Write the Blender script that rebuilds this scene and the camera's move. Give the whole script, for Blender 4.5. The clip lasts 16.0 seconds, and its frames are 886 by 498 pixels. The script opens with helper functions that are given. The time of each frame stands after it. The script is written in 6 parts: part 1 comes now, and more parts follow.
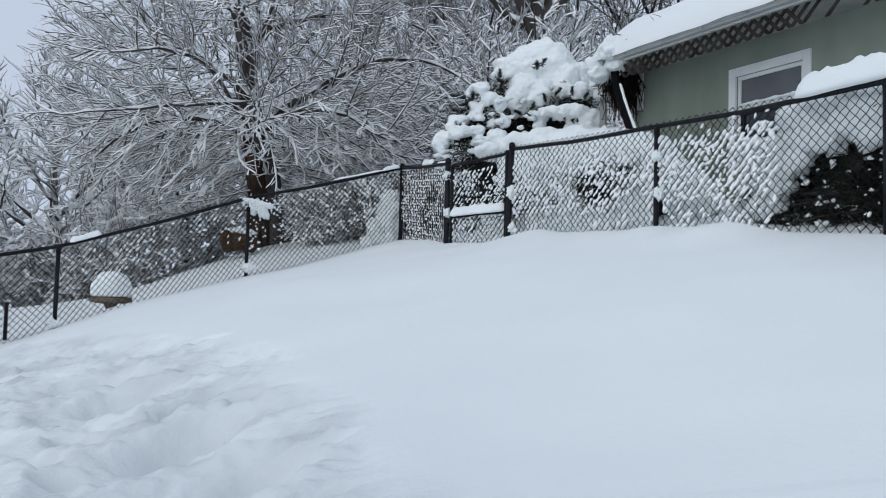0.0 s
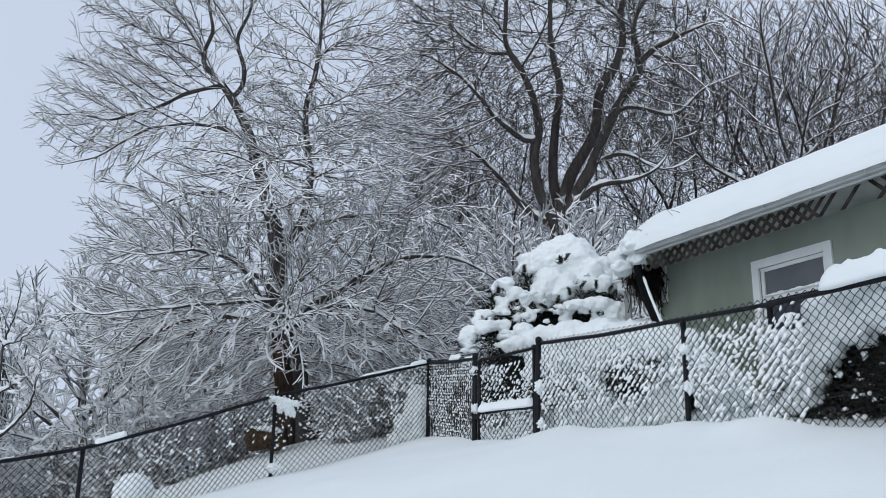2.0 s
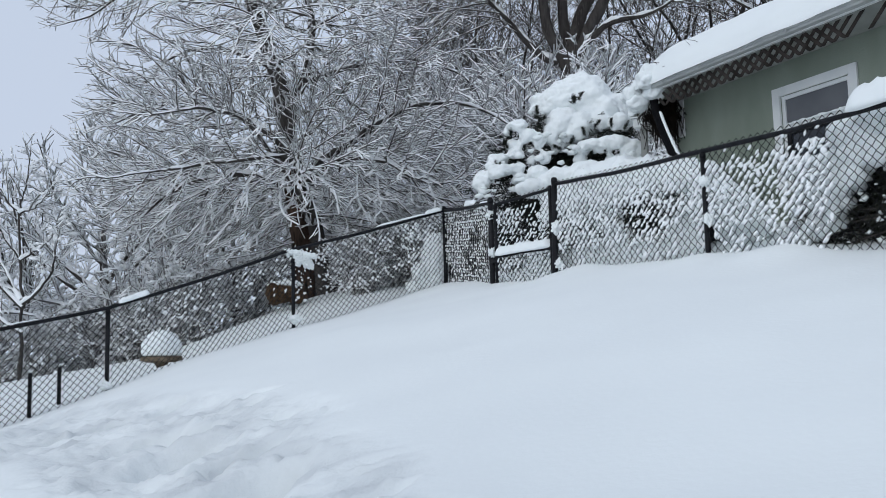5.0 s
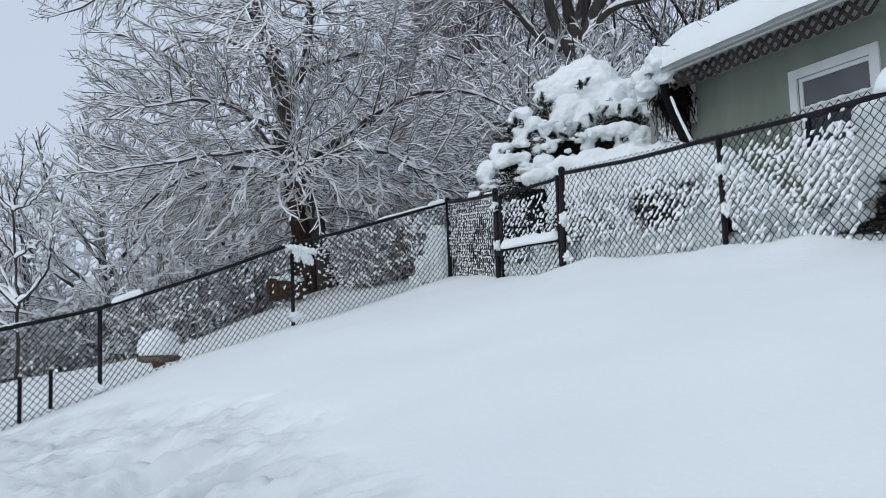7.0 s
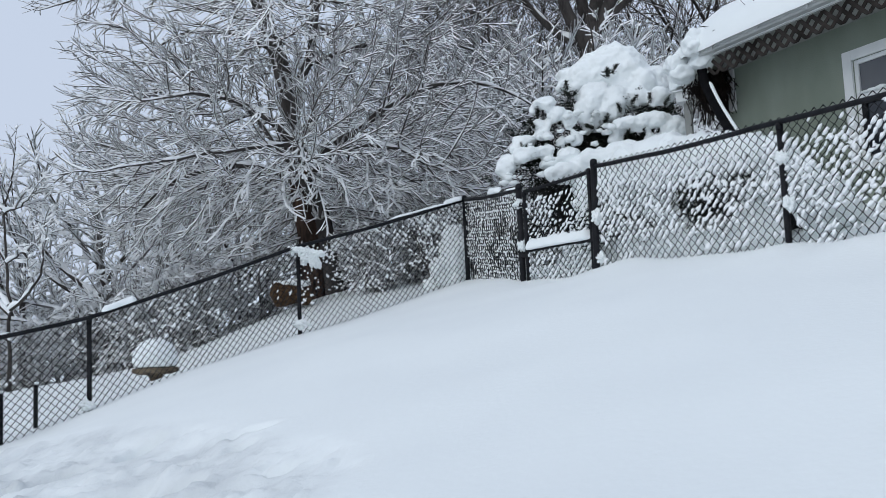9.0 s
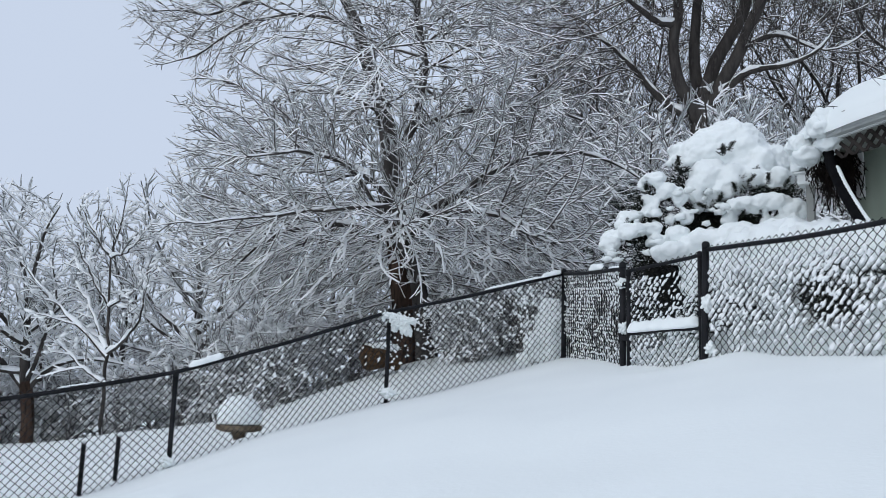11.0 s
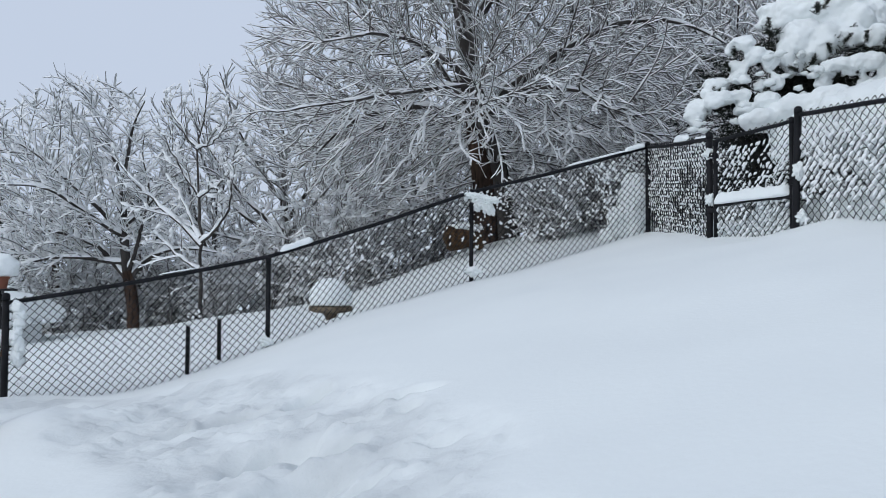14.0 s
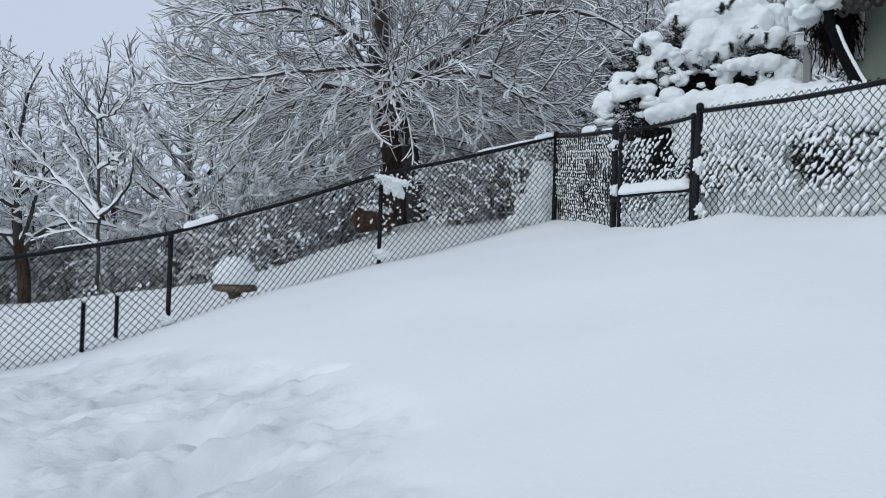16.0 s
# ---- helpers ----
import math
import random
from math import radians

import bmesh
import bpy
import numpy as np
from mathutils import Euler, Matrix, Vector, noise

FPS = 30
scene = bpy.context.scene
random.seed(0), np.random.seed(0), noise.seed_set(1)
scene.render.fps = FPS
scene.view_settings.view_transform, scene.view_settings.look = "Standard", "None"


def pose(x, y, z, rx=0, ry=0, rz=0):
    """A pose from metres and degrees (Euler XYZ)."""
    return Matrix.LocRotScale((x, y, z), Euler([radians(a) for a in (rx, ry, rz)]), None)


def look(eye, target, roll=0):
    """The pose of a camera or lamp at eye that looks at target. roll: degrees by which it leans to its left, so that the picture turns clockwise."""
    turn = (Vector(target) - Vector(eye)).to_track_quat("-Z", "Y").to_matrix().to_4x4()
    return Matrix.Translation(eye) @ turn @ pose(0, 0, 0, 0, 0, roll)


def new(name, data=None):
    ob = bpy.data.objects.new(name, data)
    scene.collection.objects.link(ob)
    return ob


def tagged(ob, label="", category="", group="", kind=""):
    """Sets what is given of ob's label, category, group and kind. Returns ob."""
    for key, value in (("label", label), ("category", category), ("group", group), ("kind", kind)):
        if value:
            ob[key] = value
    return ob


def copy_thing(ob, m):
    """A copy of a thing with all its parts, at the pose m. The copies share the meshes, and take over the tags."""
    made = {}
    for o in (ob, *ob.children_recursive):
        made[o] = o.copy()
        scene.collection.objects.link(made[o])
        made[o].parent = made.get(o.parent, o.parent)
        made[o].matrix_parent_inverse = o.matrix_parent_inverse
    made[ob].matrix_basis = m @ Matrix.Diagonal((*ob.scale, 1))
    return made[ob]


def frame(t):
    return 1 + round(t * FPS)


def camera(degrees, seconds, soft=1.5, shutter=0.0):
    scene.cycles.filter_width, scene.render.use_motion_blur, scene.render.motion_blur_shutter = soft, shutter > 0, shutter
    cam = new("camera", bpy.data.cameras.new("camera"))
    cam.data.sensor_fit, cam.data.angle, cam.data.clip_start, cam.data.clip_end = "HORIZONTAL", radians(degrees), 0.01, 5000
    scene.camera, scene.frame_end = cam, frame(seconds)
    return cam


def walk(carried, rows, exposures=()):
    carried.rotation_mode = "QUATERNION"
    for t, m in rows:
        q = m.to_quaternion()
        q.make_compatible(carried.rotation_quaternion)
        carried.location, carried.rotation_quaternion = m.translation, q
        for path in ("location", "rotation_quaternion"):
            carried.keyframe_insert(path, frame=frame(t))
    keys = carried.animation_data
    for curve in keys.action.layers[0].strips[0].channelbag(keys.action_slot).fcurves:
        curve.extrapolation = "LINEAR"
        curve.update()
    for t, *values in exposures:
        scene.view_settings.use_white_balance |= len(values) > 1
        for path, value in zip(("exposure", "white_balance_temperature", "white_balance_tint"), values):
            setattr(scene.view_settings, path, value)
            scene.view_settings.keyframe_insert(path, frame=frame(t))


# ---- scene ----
cam = camera(53.5, 16.0, soft=0.8)
PATH = [
    (0, (1.419, 0.609, 0.261), (1.187, 2.592, 0.385), 1.5),
    (0.5, (1.43, 0.598, 0.266), (1.196, 2.574, 0.467), 1.8),
    (1, (1.426, 0.585, 0.278), (1.133, 2.538, 0.592), 2.6),
    (1.5, (1.424, 0.582, 0.293), (1.131, 2.514, 0.719), 1.5),
    (2, (1.429, 0.58, 0.304), (1.137, 2.48, 0.853), 1.0),
    (2.5, (1.423, 0.593, 0.312), (1.137, 2.451, 0.994), 0.9),
    (3, (1.412, 0.579, 0.313), (1.132, 2.38, 1.136), 0.9),
    (3.5, (1.413, 0.589, 0.322), (1.133, 2.405, 1.111), 0.8),
    (4, (1.408, 0.593, 0.278), (1.082, 2.498, 0.793), 0.1),
    (4.5, (1.383, 0.681, 0.246), (1.031, 2.628, 0.537), -1.2),
    (4.7, (1.386, 0.704, 0.245), (1.054, 2.661, 0.49), -1.4),
    (6.8, (1.36, 1.078, 0.337), (1.025, 3.041, 0.521), -1.9),
    (7, (1.345, 1.122, 0.338), (1.001, 3.082, 0.537), -2.2),
    (7.5, (1.247, 1.353, 0.356), (0.881, 3.31, 0.552), -3.9),
    (8, (1.181, 1.54, 0.394), (0.814, 3.496, 0.598), -4.6),
    (8.2, (1.152, 1.611, 0.393), (0.766, 3.561, 0.618), -4.6),
    (10.3, (0.981, 2.27, 0.542), (0.712, 4.245, 0.703), 1.1),
    (10.5, (0.981, 2.279, 0.555), (0.556, 4.222, 0.77), 1.4),
    (11, (0.98, 2.257, 0.591), (0.416, 4.146, 0.933), 1.8),
    (11.5, (0.979, 2.227, 0.603), (0.402, 4.07, 1.121), 1.6),
    (12, (0.971, 2.214, 0.592), (0.378, 4.03, 1.186), 2.4),
    (12.5, (0.967, 2.226, 0.6), (0.332, 4.059, 1.088), 2.8),
    (13, (0.951, 2.199, 0.58), (0.25, 4.049, 0.872), 2.0),
    (13.5, (0.949, 2.21, 0.566), (0.185, 4.053, 0.696), 0.7),
    (14, (0.956, 2.224, 0.555), (0.219, 4.081, 0.628), 0.3),
    (14.5, (0.953, 2.22, 0.558), (0.282, 4.103, 0.61), 1.3),
    (15, (0.955, 2.204, 0.561), (0.281, 4.086, 0.595), 1.7),
    (15.5, (0.96, 2.203, 0.553), (0.331, 4.101, 0.589), 1.8),
    (16, (0.954, 2.223, 0.555), (0.415, 4.149, 0.593), 1.8),
]
walk(cam, [(t, look(eye, target, roll)) for t, eye, target, roll in PATH], [(0, -0.11), (0.5, -0.08), (1.0, 0.0), (1.5, 0.01), (3.0, 0.0), (4.5, -0.04), (8.0, -0.02), (10.5, 0.02), (11.5, 0.03), (13.0, -0.02), (14.0, -0.06), (16.0, -0.06)])

# ---- light: an overcast winter day ----
world = bpy.data.worlds.new("overcast_sky")
scene.world = world
world.use_nodes = True
wn, wl = world.node_tree.nodes, world.node_tree.links
wn.clear()
SUN_EL, SUN_AZ = radians(36), radians(208)
sky = wn.new("ShaderNodeTexSky")
sky.sky_type, sky.sun_disc, sky.sun_elevation, sky.sun_rotation = "NISHITA", False, SUN_EL, SUN_AZ
sky.air_density, sky.dust_density = 1.0, 3.0
bg_clear = wn.new("ShaderNodeBackground")
bg_clear.inputs["Strength"].default_value = 0.05
wl.new(sky.outputs[0], bg_clear.inputs["Color"])
bg_cloud = wn.new("ShaderNodeBackground")
bg_cloud.inputs["Strength"].default_value = 1.05
coord = wn.new("ShaderNodeTexCoord")
cloud = wn.new("ShaderNodeTexNoise")
cloud.inputs["Scale"].default_value, cloud.inputs["Detail"].default_value = 1.3, 3.0
wl.new(coord.outputs["Generated"], cloud.inputs["Vector"])
ramp = wn.new("ShaderNodeValToRGB")
ramp.color_ramp.elements[0].position, ramp.color_ramp.elements[1].position = 0.3, 0.75
ramp.color_ramp.elements[0].color = (0.56, 0.645, 0.795, 1)
ramp.color_ramp.elements[1].color = (0.605, 0.69, 0.84, 1)
wl.new(cloud.outputs["Fac"], ramp.inputs["Fac"])
wl.new(ramp.outputs[0], bg_cloud.inputs["Color"])
mixer = wn.new("ShaderNodeMixShader")
mixer.inputs[0].default_value = 0.93
wl.new(bg_clear.outputs[0], mixer.inputs[1])
wl.new(bg_cloud.outputs[0], mixer.inputs[2])
wout = wn.new("ShaderNodeOutputWorld")
wl.new(mixer.outputs[0], wout.inputs[0])

sun = new("sun", bpy.data.lights.new("sun", "SUN"))
sun.data.energy, sun.data.angle, sun.data.color = 0.70, radians(60), (1.0, 0.985, 0.92)
sun.matrix_basis = look((20 * math.sin(SUN_AZ) * math.cos(SUN_EL), 20 * math.cos(SUN_AZ) * math.cos(SUN_EL), 20 * math.sin(SUN_EL)), (0, 0, 0))


# ---- materials ----
def material(name, color, rough=0.8, color2=None, scale=4.0, detail=5.0, bump=0.0, bump_scale=40.0, metallic=0.0, stretch=None, third=None, spec=0.3):
    """A two-scale noise material: color to color2 in broad patches, third in fine grain, and a fine bump."""
    m = bpy.data.materials.new(name)
    m.use_nodes = True
    nt = m.node_tree
    b = nt.nodes["Principled BSDF"]
    b.inputs["Roughness"].default_value, b.inputs["Metallic"].default_value = rough, metallic
    b.inputs["Specular IOR Level"].default_value = spec
    tc = nt.nodes.new("ShaderNodeTexCoord")
    mp = nt.nodes.new("ShaderNodeMapping")
    if stretch:
        mp.inputs["Scale"].default_value = stretch
    nt.links.new(tc.outputs["Object"], mp.inputs["Vector"])
    n1 = nt.nodes.new("ShaderNodeTexNoise")
    n1.inputs["Scale"].default_value, n1.inputs["Detail"].default_value = scale, detail
    nt.links.new(mp.outputs[0], n1.inputs["Vector"])
    r = nt.nodes.new("ShaderNodeValToRGB")
    r.color_ramp.elements[0].position, r.color_ramp.elements[1].position = 0.35, 0.65
    r.color_ramp.elements[0].color = (*color, 1)
    r.color_ramp.elements[1].color = (*(color2 or color), 1)
    nt.links.new(n1.outputs["Fac"], r.inputs["Fac"])
    last = r.outputs[0]
    n2 = nt.nodes.new("ShaderNodeTexNoise")
    n2.inputs["Scale"].default_value, n2.inputs["Detail"].default_value = bump_scale, 4.0
    nt.links.new(mp.outputs[0], n2.inputs["Vector"])
    if third:
        mx = nt.nodes.new("ShaderNodeMix")
        mx.data_type = "RGBA"
        r2 = nt.nodes.new("ShaderNodeValToRGB")
        r2.color_ramp.elements[0].position, r2.color_ramp.elements[1].position = 0.5, 0.7
        nt.links.new(n2.outputs["Fac"], r2.inputs["Fac"])
        nt.links.new(r2.outputs[0], mx.inputs[0])
        nt.links.new(last, mx.inputs[6])
        mx.inputs[7].default_value = (*third, 1)
        last = mx.outputs[2]
    nt.links.new(last, b.inputs["Base Color"])
    if bump:
        bp = nt.nodes.new("ShaderNodeBump")
        bp.inputs["Strength"].default_value, bp.inputs["Distance"].default_value = bump, 0.01
        nt.links.new(n2.outputs["Fac"], bp.inputs["Height"])
        nt.links.new(bp.outputs[0], b.inputs["Normal"])
    return m


SNOW = material("snow", (0.85, 0.885, 0.885), 0.7, (0.88, 0.915, 0.91), 0.8, 4, 0.25, 30, spec=0.15)
SNOW_GROUND = material("yard_snow", (0.85, 0.885, 0.885), 0.7, (0.88, 0.915, 0.91), 0.8, 4, 0.3, 26, spec=0.15)
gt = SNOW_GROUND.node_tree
# greyer trodden snow, with the shade of its hollows put into the colour
packed_shade = gt.nodes.new("ShaderNodeAttribute")
packed_shade.attribute_name = "packed_shade"
shade_mottle = gt.nodes.new("ShaderNodeTexNoise")
shade_mottle.inputs["Scale"].default_value, shade_mottle.inputs["Detail"].default_value = 3.2, 6.0
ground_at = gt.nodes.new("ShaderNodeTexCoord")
gt.links.new(ground_at.outputs["Object"], shade_mottle.inputs["Vector"])
worn_shade = gt.nodes.new("ShaderNodeMath")
worn_shade.operation = "MULTIPLY"
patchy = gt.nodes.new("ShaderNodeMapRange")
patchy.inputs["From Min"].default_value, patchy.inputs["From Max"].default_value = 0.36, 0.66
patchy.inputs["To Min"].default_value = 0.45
gt.links.new(packed_shade.outputs["Fac"], worn_shade.inputs[0])
gt.links.new(shade_mottle.outputs["Fac"], patchy.inputs["Value"])
gt.links.new(patchy.outputs["Result"], worn_shade.inputs[1])
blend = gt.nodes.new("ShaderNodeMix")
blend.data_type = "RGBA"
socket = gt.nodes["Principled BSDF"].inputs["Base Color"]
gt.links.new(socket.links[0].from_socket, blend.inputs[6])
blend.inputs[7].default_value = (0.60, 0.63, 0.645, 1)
gt.links.new(worn_shade.outputs[0], blend.inputs[0])
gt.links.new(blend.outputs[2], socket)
crumbs = gt.nodes.new("ShaderNodeTexNoise")
crumbs.inputs["Scale"].default_value, crumbs.inputs["Detail"].default_value, crumbs.inputs["Roughness"].default_value = 13.0, 6.0, 0.65
gt.links.new(ground_at.outputs["Object"], crumbs.inputs["Vector"])
rough_snow = gt.nodes.new("ShaderNodeMath")
rough_snow.operation = "MULTIPLY"
gt.links.new(packed_shade.outputs["Fac"], rough_snow.inputs[0])
gt.links.new(crumbs.outputs["Fac"], rough_snow.inputs[1])
trodden = gt.nodes.new("ShaderNodeBump")
trodden.inputs["Strength"].default_value, trodden.inputs["Distance"].default_value = 0.35, 0.04
gt.links.new(rough_snow.outputs[0], trodden.inputs["Height"])
if gt.nodes["Principled BSDF"].inputs["Normal"].links:
    gt.links.new(gt.nodes["Principled BSDF"].inputs["Normal"].links[0].from_socket, trodden.inputs["Normal"])
gt.links.new(trodden.outputs["Normal"], gt.nodes["Principled BSDF"].inputs["Normal"])
SNOW_TREE = material("tree_snow", (0.93, 0.945, 0.955), 0.75, (0.96, 0.968, 0.975), 3, 2, spec=0.15)
BARK_DARK = material("dark_bark", (0.040, 0.036, 0.034), 0.9, (0.085, 0.076, 0.070), 5, 5, 0.6, 25, stretch=(1, 1, 0.25), third=(0.075, 0.068, 0.064), spec=0.1)
BARK_BROWN = material("brown_bark", (0.030, 0.020, 0.016), 0.9, (0.100, 0.064, 0.047), 4, 6, 0.8, 18, stretch=(1, 1, 0.2), third=(0.015, 0.012, 0.010), spec=0.1)
TWIG = material("twig_bark", (0.062, 0.056, 0.053), 0.9, (0.125, 0.113, 0.105), 3, spec=0.1)
# grey bark, paler by the haze over farther trees mixed into its colour
TWIG_HAZE_GREY = material("haze_grey_twig_bark", (0.12, 0.115, 0.115), 0.9, (0.24, 0.23, 0.225), 3, spec=0.1)
VINYL = material("black_vinyl_coating", (0.005, 0.0055, 0.007), 0.55, (0.014, 0.014, 0.017), 8, 4, 0.1, 60, spec=0.18)
WIRE = material("black_vinyl_wire", (0.006, 0.0065, 0.008), 0.6, (0.016, 0.016, 0.019), 8, spec=0.15)
STUCCO = material("sage_green_stucco", (0.225, 0.262, 0.215), 0.9, (0.315, 0.35, 0.295), 0.9, 8, 0.5, 90, third=(0.25, 0.28, 0.23), stretch=(1.6, 1, 0.7), spec=0.15)
TRIM_WHITE = material("white_trim_paint", (0.70, 0.72, 0.72), 0.6, (0.80, 0.81, 0.80), 3, 5, 0.1, 50)
GUTTER = material("white_gutter_metal", (0.42, 0.43, 0.43), 0.5, (0.52, 0.53, 0.52), 3, 5, 0.1, 40)
SOFFIT = material("grey_soffit_paint", (0.26, 0.27, 0.255), 0.8, (0.34, 0.345, 0.33), 3)
LATTICE = material("brown_weathered_lattice", (0.022, 0.019, 0.017), 0.9, (0.055, 0.047, 0.043), 6, 5, 0.4, 50, spec=0.05)
NEEDLE = material("dark_evergreen_needles", (0.016, 0.018, 0.015), 0.85, (0.036, 0.038, 0.030), 6, spec=0.08)
CEDAR = material("grey_green_cedar_foliage", (0.028, 0.036, 0.030), 0.85, (0.06, 0.07, 0.06), 5, spec=0.1)
STONE = material("weathered_tan_stone", (0.085, 0.068, 0.048), 0.9, (0.19, 0.15, 0.105), 9, 6, 0.6, 40)
WOOD_BROWN = material("brown_cut_wood", (0.035, 0.022, 0.013), 0.85, (0.095, 0.058, 0.032), 9, 6, 0.6, 30, stretch=(1, 4, 4), spec=0.1)
WOOD_RED = material("red_brown_stained_wood", (0.075, 0.028, 0.018), 0.7, (0.13, 0.05, 0.032), 5, 6, 0.4, 40, stretch=(4, 4, 0.4))
RUBBER = material("black_corrugated_plastic", (0.003, 0.003, 0.004), 0.8, (0.007, 0.007, 0.008), 8, spec=0.05)
TERRACOTTA = material("terracotta_clay", (0.22, 0.085, 0.055), 0.85, (0.30, 0.12, 0.08), 9, 5, 0.3, 40)
IRON = material("black_iron", (0.012, 0.012, 0.013), 0.5, (0.03, 0.028, 0.027), 9)
DRY_VINE = material("dry_brown_vine", (0.010, 0.008, 0.007), 0.9, (0.03, 0.022, 0.019), 9, spec=0.1)
DARK_INSIDE = material("dark_interior", (0.02, 0.022, 0.025), 0.8, (0.03, 0.032, 0.036), 2)
SIDING = material("white_siding", (0.55, 0.57, 0.58), 0.6, (0.66, 0.67, 0.67), 2)
SCREEN = material("grey_insect_screen", (0.09, 0.095, 0.105), 0.35, (0.12, 0.125, 0.135), 2, 4, 0.05, 200, spec=0.5)
SCREEN_DARK = material("dark_window_sash_glass", (0.012, 0.015, 0.022), 0.12, (0.02, 0.024, 0.03), 3, spec=0.5)


# ---- mesh helpers ----
rng = np.random.default_rng(7)


def mesh_from(name, verts, quads=None, tris=None, mats=(), smooth=True):
    """A mesh from arrays of vertices and of quads or triangles."""
    me = bpy.data.meshes.new(name)
    verts = np.asarray(verts, np.float32).reshape(-1, 3)
    parts_ = []
    if quads is not None and len(quads):
        parts_.append((np.asarray(quads, np.int32).reshape(-1, 4), 4))
    if tris is not None and len(tris):
        parts_.append((np.asarray(tris, np.int32).reshape(-1, 3), 3))
    loops = np.concatenate([p.ravel() for p, _ in parts_])
    sizes = np.concatenate([np.full(len(p), k, np.int32) for p, k in parts_])
    starts = np.r_[0, np.cumsum(sizes)[:-1]].astype(np.int32)
    me.vertices.add(len(verts))
    me.vertices.foreach_set("co", verts.ravel())
    me.loops.add(len(loops))
    me.loops.foreach_set("vertex_index", loops)
    me.polygons.add(len(sizes))
    me.polygons.foreach_set("loop_start", starts)
    me.polygons.foreach_set("use_smooth", np.full(len(sizes), smooth))
    for m in mats:
        me.materials.append(m)
    me.update(calc_edges=True)
    me.validate()
    return me


def thing(name, x=0, y=0, z=0, rz=0, label="", category="", group="", kind=""):
    ob = new(name)
    ob.empty_display_size = 0.1
    ob.matrix_basis = pose(x, y, z, 0, 0, rz)
    return tagged(ob, label, category, group, kind)


def part(name, bm, mat, parent, label="", smooth=False):
    me = bpy.data.meshes.new(name)
    bm.to_mesh(me)
    bm.free()
    me.materials.append(mat)
    if smooth:
        me.polygons.foreach_set("use_smooth", np.full(len(me.polygons), True))
    ob = new(name, me)
    ob.parent = parent
    return tagged(ob, label)


def part_mesh(name, me, parent, label="", kind=""):
    ob = new(name, me)
    ob.parent = parent
    return tagged(ob, label, kind=kind)


def box(bm, x0, y0, z0, x1, y1, z1, bevel=0.0):
    """A box between two corners, with bevelled edges."""
    made = bmesh.ops.create_cube(bm, size=1.0)["verts"]
    for v in made:
        v.co = Vector(((x0 + x1) / 2 + v.co.x * (x1 - x0), (y0 + y1) / 2 + v.co.y * (y1 - y0), (z0 + z1) / 2 + v.co.z * (z1 - z0)))
    if bevel:
        edges = list({e for v in made for e in v.link_edges})
        bmesh.ops.bevel(bm, geom=edges, offset=bevel, segments=2, affect="EDGES", profile=0.6)
    return bm


def cyl(bm, p, q, r0, r1=None, sides=12):
    p, q = Vector(p), Vector(q)
    m = Matrix.Translation((p + q) / 2) @ (q - p).to_track_quat("Z", "Y").to_matrix().to_4x4()
    bmesh.ops.create_cone(bm, cap_ends=True, segments=sides, radius1=r0, radius2=r1 if r1 is not None else r0, depth=(q - p).length, matrix=m)
    return bm


def lump(bm, x, y, z, sx, sy, sz, rough=0.15, detail=3, seed=0.0, flat=None, freq=1.6):
    """An uneven rounded heap, flattened below."""
    made = bmesh.ops.create_icosphere(bm, subdivisions=detail, radius=1.0)["verts"]
    for v in made:
        c = v.co.copy()
        f = 1 + rough * noise.noise(c * freq + Vector((seed, seed * 1.7, -seed))) + 0.4 * rough * noise.noise(c * freq * 2.7 + Vector((seed, 3, seed)))
        c *= f
        if flat is not None and c.z < flat:
            c.z = flat + (c.z - flat) * 0.15
        v.co = Vector((x + c.x * sx, y + c.y * sy, z + c.z * sz))
    return bm


def tubes(P, R, sides):
    """Tubes round polylines: P is (n, k, 3), R is (n, k). Gives vertices and quads."""
    n, k = R.shape
    D = np.gradient(P, axis=1)
    D /= np.linalg.norm(D, axis=2, keepdims=True) + 1e-9
    A = np.zeros_like(D)
    across = np.cross(D[:, 0], np.where(np.abs(D[:, 0, 2:3]) > 0.9, np.array([1.0, 0, 0]), np.array([0, 0, 1.0])))
    for i in range(k):
        across = across - (across * D[:, i]).sum(1, keepdims=True) * D[:, i]
        across /= np.linalg.norm(across, axis=1, keepdims=True) + 1e-9
        A[:, i] = across
    B = np.cross(A, D)
    ang = 2 * np.pi * np.arange(sides) / sides + 0.5
    V = P[:, :, None] + R[:, :, None, None] * (np.cos(ang)[:, None] * A[:, :, None] + np.sin(ang)[:, None] * B[:, :, None])
    i = np.arange(n * k * sides).reshape(n, k, sides)
    j = np.roll(i, -1, 2)
    Q = np.stack([i[:, :-1], j[:, :-1], j[:, 1:], i[:, 1:]], -1)
    return V.reshape(-1, 3), Q.reshape(-1, 4)


